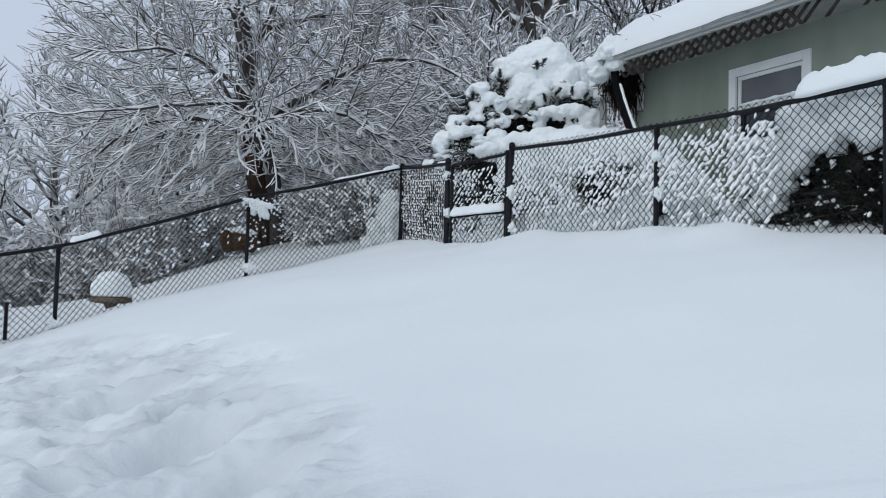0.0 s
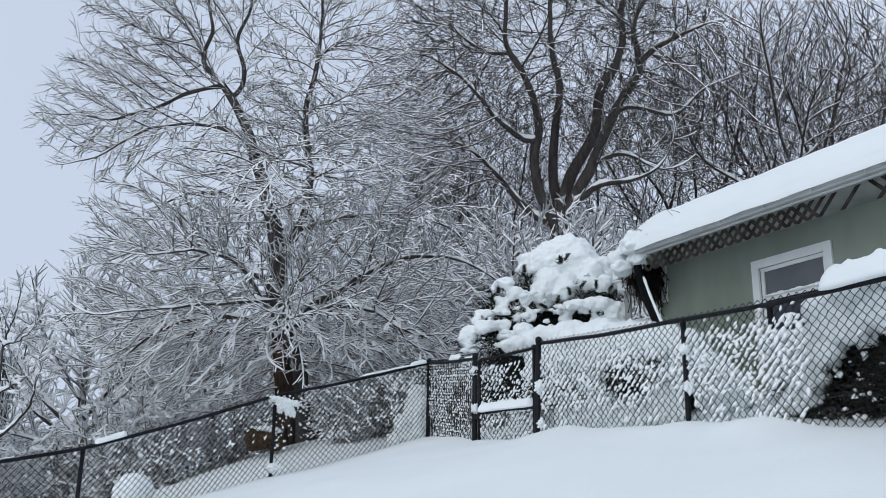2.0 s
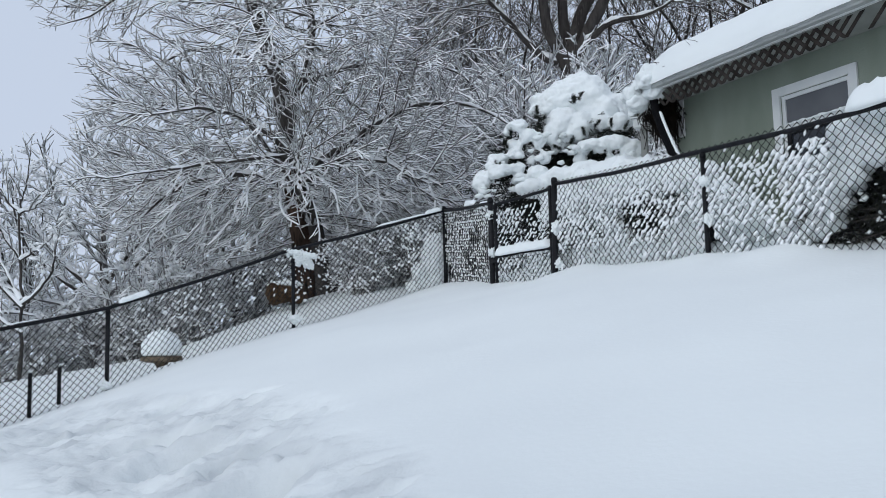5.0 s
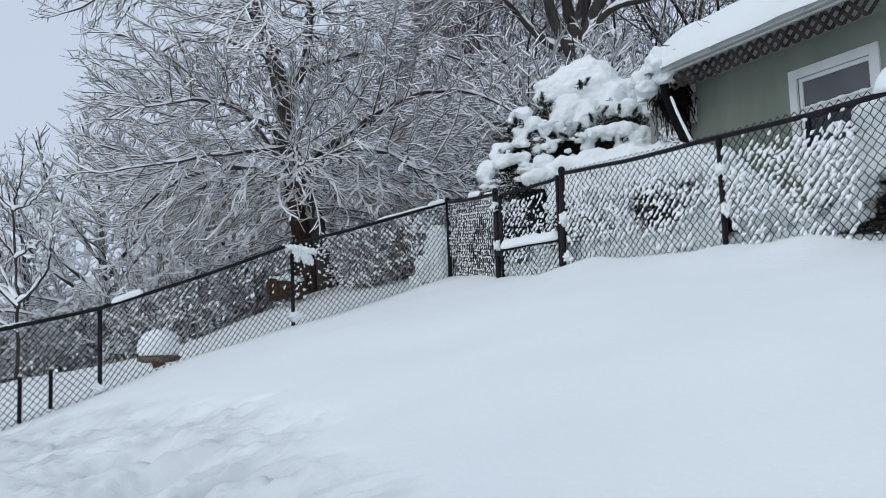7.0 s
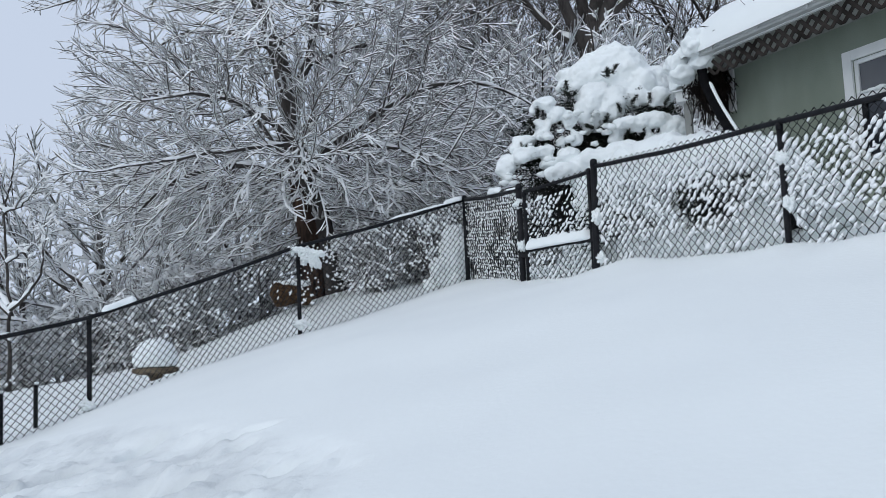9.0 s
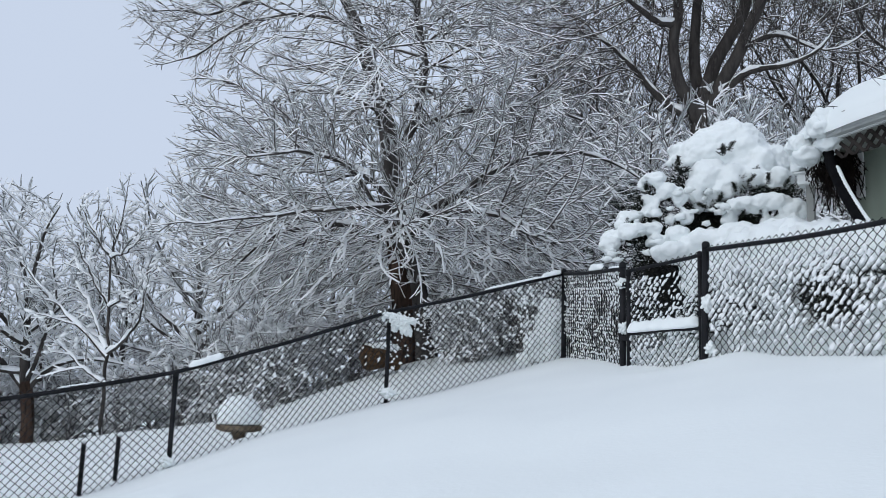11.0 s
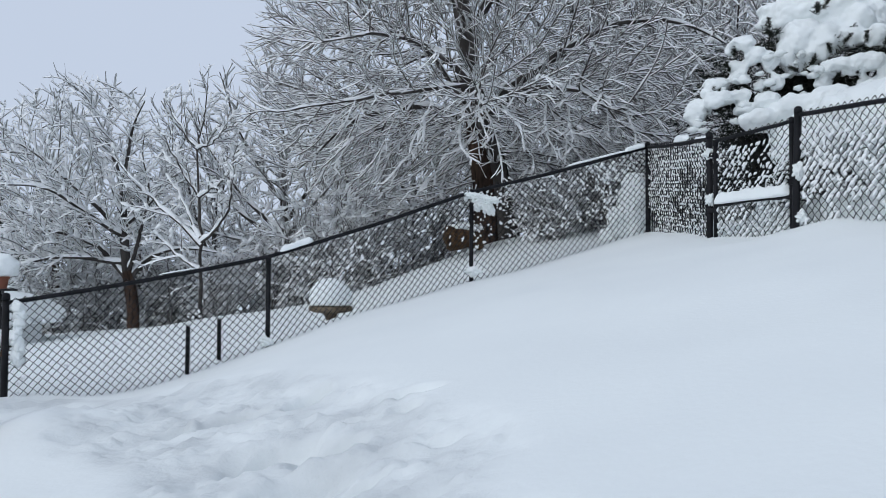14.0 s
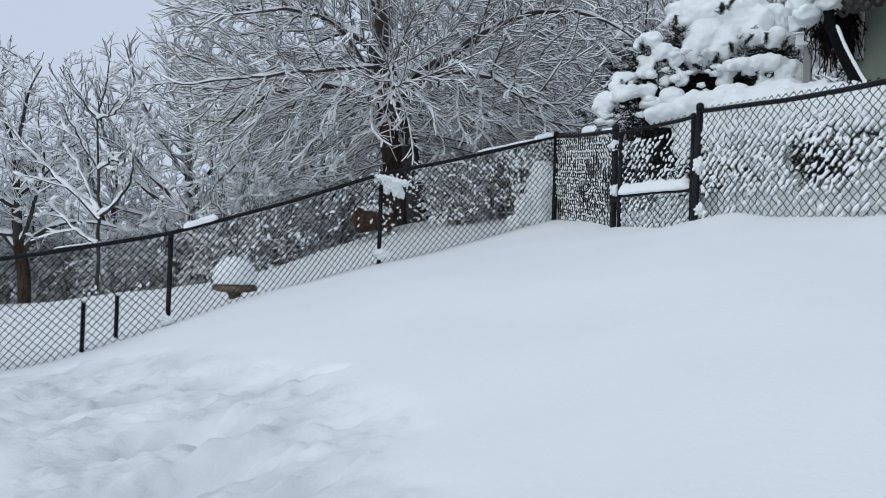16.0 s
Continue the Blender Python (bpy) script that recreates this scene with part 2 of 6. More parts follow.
def snow_on(P, R, extra, keep, fade=0.0, fat=2.3):
    """Ridges of snow lying on branches: wide on level ones, none on steep ones."""
    D = np.gradient(P, axis=1)
    D /= np.linalg.norm(D, axis=2, keepdims=True) + 1e-9
    level = np.sqrt(np.clip(1 - D[..., 2] ** 2, 0, 1))
    side = np.cross(D, np.array([0, 0, 1.0]))
    side /= np.linalg.norm(side, axis=2, keepdims=True) + 1e-9
    up = np.cross(side, D)
    n, k = R.shape
    uneven = rng.uniform(0.35, 1.3, (n, k))
    uneven[:, 1:-1] = (uneven[:, :-2] + uneven[:, 1:-1] + uneven[:, 2:]) / 3
    amount = np.clip((level - 0.22) / 0.5, 0, 1) * uneven
    amount *= (rng.random((n, 1)) < keep)
    amount[:, -1] *= 0.7
    extra = extra * np.clip(1.3 - fade * P[..., 2], 0.4, 1.3) if fade else extra
    extra = np.minimum(extra, fat * R + 0.003 * (fat - 1.3))
    w = (R * 0.85 + extra) * amount + 1e-4
    h = (R * 0.5 + extra * 1.15) * amount
    low = up * (R * 0.45)[..., None]
    V = np.stack([P + side * w[..., None] + low, P + up * (R * 0.9 + h)[..., None], P - side * w[..., None] + low], 2)
    i = np.arange(n * k * 3).reshape(n, k, 3)
    Q = np.stack([i[:, :-1, :2], i[:, 1:, :2], i[:, 1:, 1:], i[:, :-1, 1:]], -1)
    return V.reshape(-1, 3), Q.reshape(-1, 4)


def snow_load(P, R, extra, fade=0.0):
    """A rounded roll of snow along the top of a thick limb, thinning out where the limb grows steep."""
    D = np.gradient(P, axis=1)
    D /= np.linalg.norm(D, axis=2, keepdims=True) + 1e-9
    up = np.array([0, 0, 1.0]) - D * D[..., 2:3]
    level = np.linalg.norm(up, axis=2)
    up /= level[..., None] + 1e-9
    e = extra * (np.clip(1.3 - fade * P[..., 2], 0.4, 1.3) if fade else 1.0)
    amount = np.clip((level - 0.30) / 0.45, 0, 1) * (0.75 + 0.3 * np.sin(np.arange(R.shape[1])[None] * 1.7 + P[..., 0]))
    r = np.minimum(R, 0.10) * 0.98 * amount + e * 0.55 * amount + 1e-4
    return tubes(P + up * (R * 0.52 * amount + e * 0.6 * amount)[..., None], r, 6)


def joined(pieces):
    """Joins pairs of vertices and quads."""
    V, Q, n = [], [], 0
    for v, q in pieces:
        V.append(v), Q.append(q + n)
        n += len(v)
    return np.concatenate(V), np.concatenate(Q)


def smooth_limb(points, radii, k=14, wiggle=0.04):
    """A limb through a few points, resampled to k, with small bends."""
    pts = np.array(points, float)
    d = np.r_[0, np.cumsum(np.linalg.norm(np.diff(pts, axis=0), axis=1))]
    s = np.linspace(0, d[-1], k)
    m = np.gradient(pts, d, axis=0)
    i = np.clip(np.searchsorted(d, s, side="right") - 1, 0, len(d) - 2)
    h = (d[i + 1] - d[i])[:, None]
    u = ((s - d[i]) / (d[i + 1] - d[i]))[:, None]
    out = (2 * u**3 - 3 * u**2 + 1) * pts[i] + (u**3 - 2 * u**2 + u) * h * m[i] + (3 * u**2 - 2 * u**3) * pts[i + 1] + (u**3 - u**2) * h * m[i + 1]
    out[1:-1] += rng.normal(0, wiggle, (k - 2, 3))
    return out, np.interp(s, d, np.interp(d, [0, d[-1]], radii))


def sprout(P, R, count, length, r0, pts, angle=(30, 60), t=(0.2, 1.0), droop=0.0, lift=0.0, wig=0.25, shrink=0.5, flatten=0.0, out=0.0):
    """Side branches: count on each parent, growing out at an angle, bending on their way."""
    n, k = R.shape
    T = (t[0] + (t[1] - t[0]) * (np.arange(count)[None] + rng.random((n, count))) / count).ravel()
    who = np.repeat(np.arange(n), count)
    f = T * (k - 1)
    i = np.minimum(f.astype(int), k - 2)
    u = (f - i)[:, None]
    start = P[who, i] * (1 - u) + P[who, i + 1] * u
    tan = P[who, i + 1] - P[who, i]
    tan /= np.linalg.norm(tan, axis=1, keepdims=True) + 1e-9
    rad = R[who, i] * (1 - u[:, 0]) + R[who, i + 1] * u[:, 0]
    perp = rng.normal(size=(len(T), 3))
    perp[:, 2] *= 1 - flatten
    perp -= (perp * tan).sum(1, keepdims=True) * tan
    perp /= np.linalg.norm(perp, axis=1, keepdims=True) + 1e-9
    a = np.radians(rng.uniform(angle[0], angle[1], len(T)))[:, None]
    d = np.cos(a) * tan + np.sin(a) * perp
    d[:, 2] += lift
    if out:
        away = start * np.array([1, 1, 0.0])
        d += out * away / (np.linalg.norm(away, axis=1, keepdims=True) + 0.3)
    d /= np.linalg.norm(d, axis=1, keepdims=True)
    L = length * (1 - shrink * T) * rng.uniform(0.55, 1.15, len(T))
    path = [start]
    for step in range(pts - 1):
        d = d + rng.normal(0, wig, d.shape)
        d[:, 2] -= droop
        d /= np.linalg.norm(d, axis=1, keepdims=True)
        path.append(path[-1] + d * (L / (pts - 1))[:, None])
    r = np.minimum(rad * 0.75, r0)[:, None] * np.linspace(1, 0.55, pts)[None]
    return np.stack(path, 1), r


# ---- the ground: one sheet of deep snow on a slope ----
def step(a, b, v):
    s = min(max((v - a) / (b - a), 0.0), 1.0)
    return s * s * (3 - 2 * s)


def slope(x, y):
    X, Y = 12 * math.tanh(x / 12), 12 * math.tanh((y - 9) / 12)
    z = 0.6028 + 0.1774 * X + 0.1699 * Y + 0.0004 * X * X + 0.0045 * X * Y - 0.0077 * Y * Y
    z += 0.6 * math.exp(-((x + 3.2) ** 2 + (y - 16.3) ** 2) / 5.0) - 0.22 * math.exp(-((x + 4.9) ** 2 + (y - 12.6) ** 2) / 2.5)
    z += -0.31 * math.exp(-((x + 4.9) ** 2 + (y - 9.1) ** 2) / 3.3) + 0.10 * math.exp(-((x + 0.6) ** 2 + (y - 13.2) ** 2) / 1.5)
    return z


TRACK = [(0.42, 2.9), (-0.02, 4.0), (-0.66, 5.0), (-1.4, 6.0), (-2.6, 6.8), (-5.4, 7.8)]


def off_track(x, y):
    best = 1e9
    for (ax, ay), (bx, by) in zip(TRACK, TRACK[1:]):
        u = max(0.0, min(1.0, ((x - ax) * (bx - ax) + (y - ay) * (by - ay)) / ((bx - ax) ** 2 + (by - ay) ** 2)))
        best = min(best, math.hypot(x - ax - u * (bx - ax), y - ay - u * (by - ay)))
    return best


# single holes that boots have left: place, heading, half length, half width, depth
pits = [(-1.72, 6.80, 1.3, 0.13, 0.09, 0.22), (-1.06, 5.85, 0.8, 0.15, 0.12, 0.26), (-0.93, 6.52, 0.1, 0.15, 0.07, 0.10), (-0.85, 6.25, 0.6, 0.08, 0.05, 0.08), (-0.72, 5.32, 0.75, 0.16, 0.06, 0.14), (-0.44, 5.02, 0.75, 0.24, 0.06, 0.14), (-0.20, 4.55, 0.85, 0.26, 0.14, 0.28), (0.34, 3.80, 0.9, 0.24, 0.17, 0.28), (-0.98, 5.42, 1.0, 0.22, 0.13, 0.20), (-1.40, 5.92, 0.4, 0.22, 0.13, 0.18), (-2.10, 6.55, 0.5, 0.16, 0.10, 0.14), (-2.36, 6.40, 0.4, 0.10, 0.07, 0.12), (-0.78, 4.30, 0.6, 0.09, 0.07, 0.14), (-0.58, 4.10, 0.6, 0.09, 0.07, 0.14)]
# broad hollows where legs have waded
pits += [(-0.22, 4.30, 0.95, 0.42, 0.24, 0.12), (0.16, 3.78, 1.0, 0.36, 0.22, 0.12), (-0.95, 5.20, 0.9, 0.40, 0.22, 0.10), (-1.55, 5.80, 0.6, 0.42, 0.22, 0.09)]
for i in range(60):
    a = rng.random() * (len(TRACK) - 1)
    k = min(int(a), len(TRACK) - 2)
    px = TRACK[k][0] + (a - k) * (TRACK[k + 1][0] - TRACK[k][0]) + rng.normal(0, 0.42)
    py = TRACK[k][1] + (a - k) * (TRACK[k + 1][1] - TRACK[k][1]) + rng.normal(0, 0.42)
    pits.append((px, py, rng.uniform(0, 3.14), rng.uniform(0.06, 0.15), rng.uniform(0.04, 0.09), rng.uniform(0.015, 0.05)))


def packed_shade_at(x, y):
    """How far feet pack the trodden way and shade is tinted in, 0 to 1."""
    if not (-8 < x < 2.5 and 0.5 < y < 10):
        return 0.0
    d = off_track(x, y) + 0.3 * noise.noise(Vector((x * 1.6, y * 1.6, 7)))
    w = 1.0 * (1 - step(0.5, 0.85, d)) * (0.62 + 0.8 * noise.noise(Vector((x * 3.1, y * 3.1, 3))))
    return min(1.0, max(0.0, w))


def ground_z(x, y):
    z = slope(x, y)
    if abs(x) < 16 and -3 < y < 26:
        z += 0.05 * noise.noise(Vector((x * 0.45, y * 0.45, 0))) + 0.018 * noise.noise(Vector((x * 1.3, y * 1.3, 4)))
    if -8 < x < 2.5 and 0.5 < y < 10:
        d = off_track(x, y) + 0.30 * noise.noise(Vector((x * 1.3, y * 1.3, 7))) + 0.12 * noise.noise(Vector((x * 4.3, y * 4.3, 2)))
        m = 1 - step(0.30, 0.85, d)
        wide = 1 - step(0.55, 0.84, d)
        if wide > 0:
            clod = 0.45 * abs(noise.noise(Vector((x * 4.0, y * 4.0, 5)))) + 0.8 * abs(noise.noise(Vector((x * 8.0, y * 8.0, 8)))) + 0.5 * abs(noise.noise(Vector((x * 15, y * 15, 1))))
            z += -0.055 * m + 0.060 * wide * (clod - 0.4)
        for px, py, a, long_, broad, depth in pits:
            dx, dy = x - px, y - py
            if abs(dx) < 0.7 and abs(dy) < 0.7:
                u, v = dx * math.cos(a) + dy * math.sin(a), -dx * math.sin(a) + dy * math.cos(a)
                q = (u / long_) ** 2 + (v / broad) ** 2
                if q < 9:
                    z -= 0.75 * depth * math.exp(-q ** 2.2 * 0.8) - 0.006 * math.exp(-((q - 2.2) ** 2))
    # scooped before the gate, drifted against its post
    z += -0.05 * math.exp(-((x - 0.62) ** 2 + (y - 10.85) ** 2) / 0.12) + 0.05 * math.exp(-((x - 1.3) ** 2 + (y - 10.1) ** 2) / 0.10)
    z += 0.07 * math.exp(-((x - 2.85) ** 2 + (y - 7.98) ** 2) / 0.13) + 0.05 * math.exp(-((x - 2.3) ** 2 + (y - 8.7) ** 2) / 0.08)
    z += 0.17 * math.exp(-((x + 3.35) ** 2 + (y - 6.35) ** 2) / 0.30)
    # a bank that the shovel threw up by the corner post and the fence foot
    z += 0.22 * math.exp(-((x + 5.5) ** 2 + (y - 7.9) ** 2) / 0.5)
    return z


def stretch_axis(lo, hi, fine, reach, dense):
    mid = np.r_[np.arange(lo, dense[0], fine), np.arange(dense[0], dense[1], 0.026), np.arange(dense[1], hi + 1e-6, fine)]
    out = fine * 1.35 ** np.arange(1, 40)
    far_ = np.cumsum(out)
    far_ = far_[far_ < reach]
    return np.r_[lo - far_[::-1], mid, hi + far_]


gx, gy = stretch_axis(-7.5, 5.0, 0.06, 900, (-3.2, 0.8)), stretch_axis(2.0, 14.0, 0.06, 900, (3.2, 7.2))
GX, GY = np.meshgrid(gx, gy)
PACKED_SHADE = [packed_shade_at(float(a), float(b)) for a, b in zip(GX.ravel(), GY.ravel())]
GZ = np.array([ground_z(float(a), float(b)) for a, b in zip(GX.ravel(), GY.ravel())])
gi = np.arange(GX.size).reshape(GX.shape)
gq = np.stack([gi[:-1, :-1], gi[:-1, 1:], gi[1:, 1:], gi[1:, :-1]], -1).reshape(-1, 4)
ground = new("ground", mesh_from("ground", np.stack([GX.ravel(), GY.ravel(), GZ], 1), quads=gq, mats=[SNOW_GROUND]))
# per-vertex mask for pressed snow and the shade coloured in with it
wear_shade = ground.data.attributes.new("packed_shade", "FLOAT", "POINT")
wear_shade.data.foreach_set("value", np.array(PACKED_SHADE, np.float32))
tagged(ground, "deep untouched snow on a sloping yard with trampled footprints", "snow", kind="structure")


# ---- chain-link fence ----
def limb_tube(P, R, sides=8):
    return tubes(np.array([P], float), np.array([R], float), sides)


blob_bm = bmesh.new()
bmesh.ops.create_icosphere(blob_bm, subdivisions=1, radius=1.0)
BLOB_V = np.array([v.co[:] for v in blob_bm.verts])
BLOB_F = np.array([[v.index for v in f.verts] for f in blob_bm.faces])
blob_bm.free()
blob_bm = bmesh.new()
bmesh.ops.create_icosphere(blob_bm, subdivisions=2, radius=1.0)
BLOB2_V = np.array([v.co[:] for v in blob_bm.verts])
BLOB2_F = np.array([[v.index for v in f.verts] for f in blob_bm.faces])
blob_bm.free()


def blobs(centres, sizes, axes=None, fine=False, jitter=0.22):
    """Many small uneven lumps of snow: centres (n, 3), sizes (n, 3), axes (n, 3, 3) as rows."""
    bv, bf = (BLOB2_V, BLOB2_F) if fine else (BLOB_V, BLOB_F)
    n = len(centres)
    shape = bv[None] * (1 + rng.normal(0, jitter, (n, len(bv), 1)))
    shape = shape * np.asarray(sizes)[:, None]
    if axes is not None:
        shape = shape @ axes
    V = shape + np.asarray(centres)[:, None]
    F = bf[None] + (np.arange(n) * len(bv))[:, None, None]
    return V.reshape(-1, 3), F.reshape(-1, 3)


DIAMOND = 0.080


def link_wires(a, b, za, zb, height, lean=0.0):
    """Zigzag wires of a chain-link panel between two plan points, its top following the rail."""
    a, b = np.array(a, float), np.array(b, float)
    length = np.linalg.norm(b - a)
    n = max(2, int(round(length / (DIAMOND / 2))))
    k = int(height / (DIAMOND / 2)) + 1
    i, j = np.meshgrid(np.arange(n), np.arange(k), indexing="ij")
    s = (i + ((i + j) % 2)) / n
    z = za + (zb - za) * s + 0.035 - j * DIAMOND / 2
    across = np.array([-(b - a)[1], (b - a)[0]]) / length
    xy = a + (b - a) * s[..., None] + across * (0.006 * np.where((j % 2) == 0, 1, -1))[..., None]
    P = np.concatenate([xy, z[..., None]], 2)
    P += rng.normal(0, 0.0015, P.shape)
    return P


def snow_bar(pts, width, height, seed, k=60):
    """A bar of snow lying along a rail: round above, flat below, with a crumbled surface and blunt ends."""
    P, _ = smooth_limb(pts, (1, 1), k, 0.0)
    D = np.gradient(P, axis=0)
    side = np.stack([-D[:, 1], D[:, 0]], 1)
    side /= np.linalg.norm(side, axis=1, keepdims=True)
    ang = np.linspace(-0.25, math.pi + 0.25, 11)
    V = []
    for i in range(k):
        e = min(1.0, (i + 0.15) / 3, (k - 1 - i + 0.15) / 3) ** 0.5
        for a in ang:
            f = 1 + 0.30 * noise.noise(Vector((i * 0.16 + seed, math.cos(a) * 1.2, math.sin(a) * 1.2))) + 0.14 * noise.noise(Vector((i * 0.55, math.cos(a) * 3, math.sin(a) * 3 + seed)))
            w, h = width * f * e * math.cos(a), height * f * e * max(math.sin(a), -0.12)
            V.append((P[i, 0] + side[i, 0] * w, P[i, 1] + side[i, 1] * w, P[i, 2] + h))
    n = len(ang)
    i = np.arange(k * n).reshape(k, n)
    j = np.roll(i, -1, 1)
    Q = np.stack([i[:-1], i[1:], j[1:], j[:-1]], -1).reshape(-1, 4)
    return mesh_from("snow_bar", np.array(V), Q, mats=[SNOW])


POSTS = {
    "end": (-5.8, 8.3, 0.42, 0.33), "l1": (-4.12, 10.08, 0.80, 0.80), "l2": (-2.515, 11.865, 1.49, 1.60), "corner": (-0.70, 13.30, 2.30, 2.24),
    "g1": (0.20, 11.36, 2.06, 2.0), "g2": (1.02, 10.5, 2.10, 2.03), "r1": (2.41, 8.74, 1.93, 1.93), "r2": (3.74, 6.92, 1.90, 1.88), "r3": (5.1, 5.05, 1.9, 1.86)}
fence = thing("chain_link_fence", 0, 0, 0, label="black vinyl chain-link fence with snow caught in the mesh", category="fence")


def post_part(name, x, y, top, parent, r=0.024, lean=(0, 0), depth=1.45):
    bm = bmesh.new()
    cyl(bm, (x - lean[0], y - lean[1], top - depth), (x, y, top - 0.02), r, sides=14)
    lump(bm, x, y, top - 0.02, r * 1.12, r * 1.12, r * 0.9, 0.0, 2)
    cyl(bm, (x, y, top - 0.06), (x, y, top - 0.015), r * 1.15, sides=14)
    return part(name, bm, VINYL, parent, smooth=True)


for key, (x, y, top, rail) in POSTS.items():
    thick = 0.032 if key in ("g1", "g2", "end") else 0.030 if key == "corner" else 0.024
    post_part("post", x, y, top, fence, thick, lean=(0.04, 0.02) if key == "g2" else (0, 0))

RUNS = [("end", "l1"), ("l1", "l2"), ("l2", "corner"), ("corner", "g1"), ("g2", "r1"), ("r1", "r2"), ("r2", "r3")]
for a, b in RUNS:
    pa, pb = POSTS[a], POSTS[b]
    bow = 0.02
    P, R = smooth_limb([(pa[0], pa[1], pa[3]), ((pa[0] + pb[0]) / 2, (pa[1] + pb[1]) / 2, (pa[3] + pb[3]) / 2 - bow), (pb[0], pb[1], pb[3])], (0.021, 0.021), 10, 0.002)
    part_mesh("top_rail", mesh_from("top_rail", *limb_tube(P, R, 10), mats=[VINYL]), fence)
    W = link_wires(pa[:2], pb[:2], pa[3], pb[3], 1.30)
    V, Q = tubes(W, np.full(W.shape[:2], 0.0044 if a in ("g2", "r1", "r2") else 0.0054), 3)
    part_mesh("wire_mesh", mesh_from("wire_mesh", V, Q, mats=[WIRE], smooth=False), fence, kind="stuff")


def mesh_snow(a, b, za, zb, chance, size, seed, strokes=True):
    """Snow caught in the diamonds of a panel; chance(s, h) by how far along and how far below the rail."""
    a, b = np.array(a, float), np.array(b, float)
    length = np.linalg.norm(b - a)
    C, S, A = [], [], []
    d = np.array([*(b - a), 0]) / length
    for i in range(int(length / DIAMOND)):
        for j in range(int(1.2 / (DIAMOND / 2))):
            s = (i + 0.5 * (j % 2) + 0.5) * DIAMOND / length
            h = 0.03 + j * DIAMOND / 2
            clump = 0.5 + 1.5 * noise.noise(Vector((s * length * 2.4 + seed, h * 3.2, seed)))
            if rng.random() > chance(s, h) * (0.68 + 0.65 * clump if strokes else 0.45 + clump):
                continue
            for crumb in range(rng.integers(1, 3 if strokes else 4)):
                k = size * rng.uniform(0.55 if strokes and crumb == 0 else 0.3, 1.0)
                o = rng.normal(0, 0.006 if crumb == 0 else 0.016, 2)
                C.append((a[0] + (b - a)[0] * s + d[0] * o[0], a[1] + (b - a)[1] * s + d[1] * o[0], za + (zb - za) * s - h - 0.01 + o[1]))
                S.append((k * rng.uniform(1.3, 2.1), k * 0.7, k * 0.72) if strokes else (k, k * 0.8, k))
                ang = 0.78 + rng.normal(0, 0.22 if strokes else 0.6)
                A.append([d * math.cos(ang) + np.array([0, 0, math.sin(ang)]), np.cross(d, [0, 0, 1]), np.array([0, 0, math.cos(ang)]) - d * math.sin(ang)])
    return blobs(np.array(C), np.array(S), np.array(A), jitter=0.3)


SNOW_RUNS = [
    ("end", "l1", lambda s, h: 0.03 + 0.5 * (s < 0.06), 0.022, False), ("l1", "l2", lambda s, h: 0.26 * (h < 0.55) * (s > 0.12), 0.019, True),
    ("l2", "corner", lambda s, h: 0.5 * (h < 0.75) + 0.5 * (s > 0.86), 0.020, False), ("corner", "g1", lambda s, h: 0.85, 0.018, False),
    ("g2", "r1", lambda s, h: 0.10 + 0.95 * (0.14 < h < 0.72) + 0.30 * (h > 0.72), 0.025, True), ("r1", "r2", lambda s, h: (0.15 + 0.95 * (0.13 < h < 0.7) + 0.30 * (h > 0.7)) * (s < 0.60) + 0.02, 0.025, True)]
for n_, (a, b, chance, size, strokes) in enumerate(SNOW_RUNS):
    pa, pb = POSTS[a], POSTS[b]
    V, F = mesh_snow(pa[:2], pb[:2], pa[3], pb[3], chance, size, n_ * 3.1, strokes)
    part_mesh("mesh_snow", mesh_from("mesh_snow", V, tris=F, mats=[SNOW_TREE]), fence, "small clumps of snow caught in the mesh", kind="stuff")

# snow on top of rails and posts
def on_rail(a, b, f, up=0.0):
    pa, pb = POSTS[a], POSTS[b]
    return (pa[0] + (pb[0] - pa[0]) * f, pa[1] + (pb[1] - pa[1]) * f, pa[3] + (pb[3] - pa[3]) * f + up)


for a, b, f0, f1, w, h, s in (("l1", "l2", 0.05, 0.20, 0.05, 0.06, 1.0), ("l2", "corner", 0.52, 0.88, 0.018, 0.022, 5.0), ("l2", "corner", 0.86, 0.98, 0.045, 0.055, 9.0), ("corner", "g1", 0.52, 0.70, 0.05, 0.065, 12.0), ("corner", "g1", 0.80, 0.97, 0.02, 0.02, 14.0), ("end", "l1", 0.55, 0.7, 0.014, 0.012, 17.0)):
    part_mesh("rail_snow", snow_bar([on_rail(a, b, f0, 0.012), on_rail(a, b, (f0 + f1) / 2, 0.012), on_rail(a, b, f1, 0.012)], w, h, s, 24), fence)
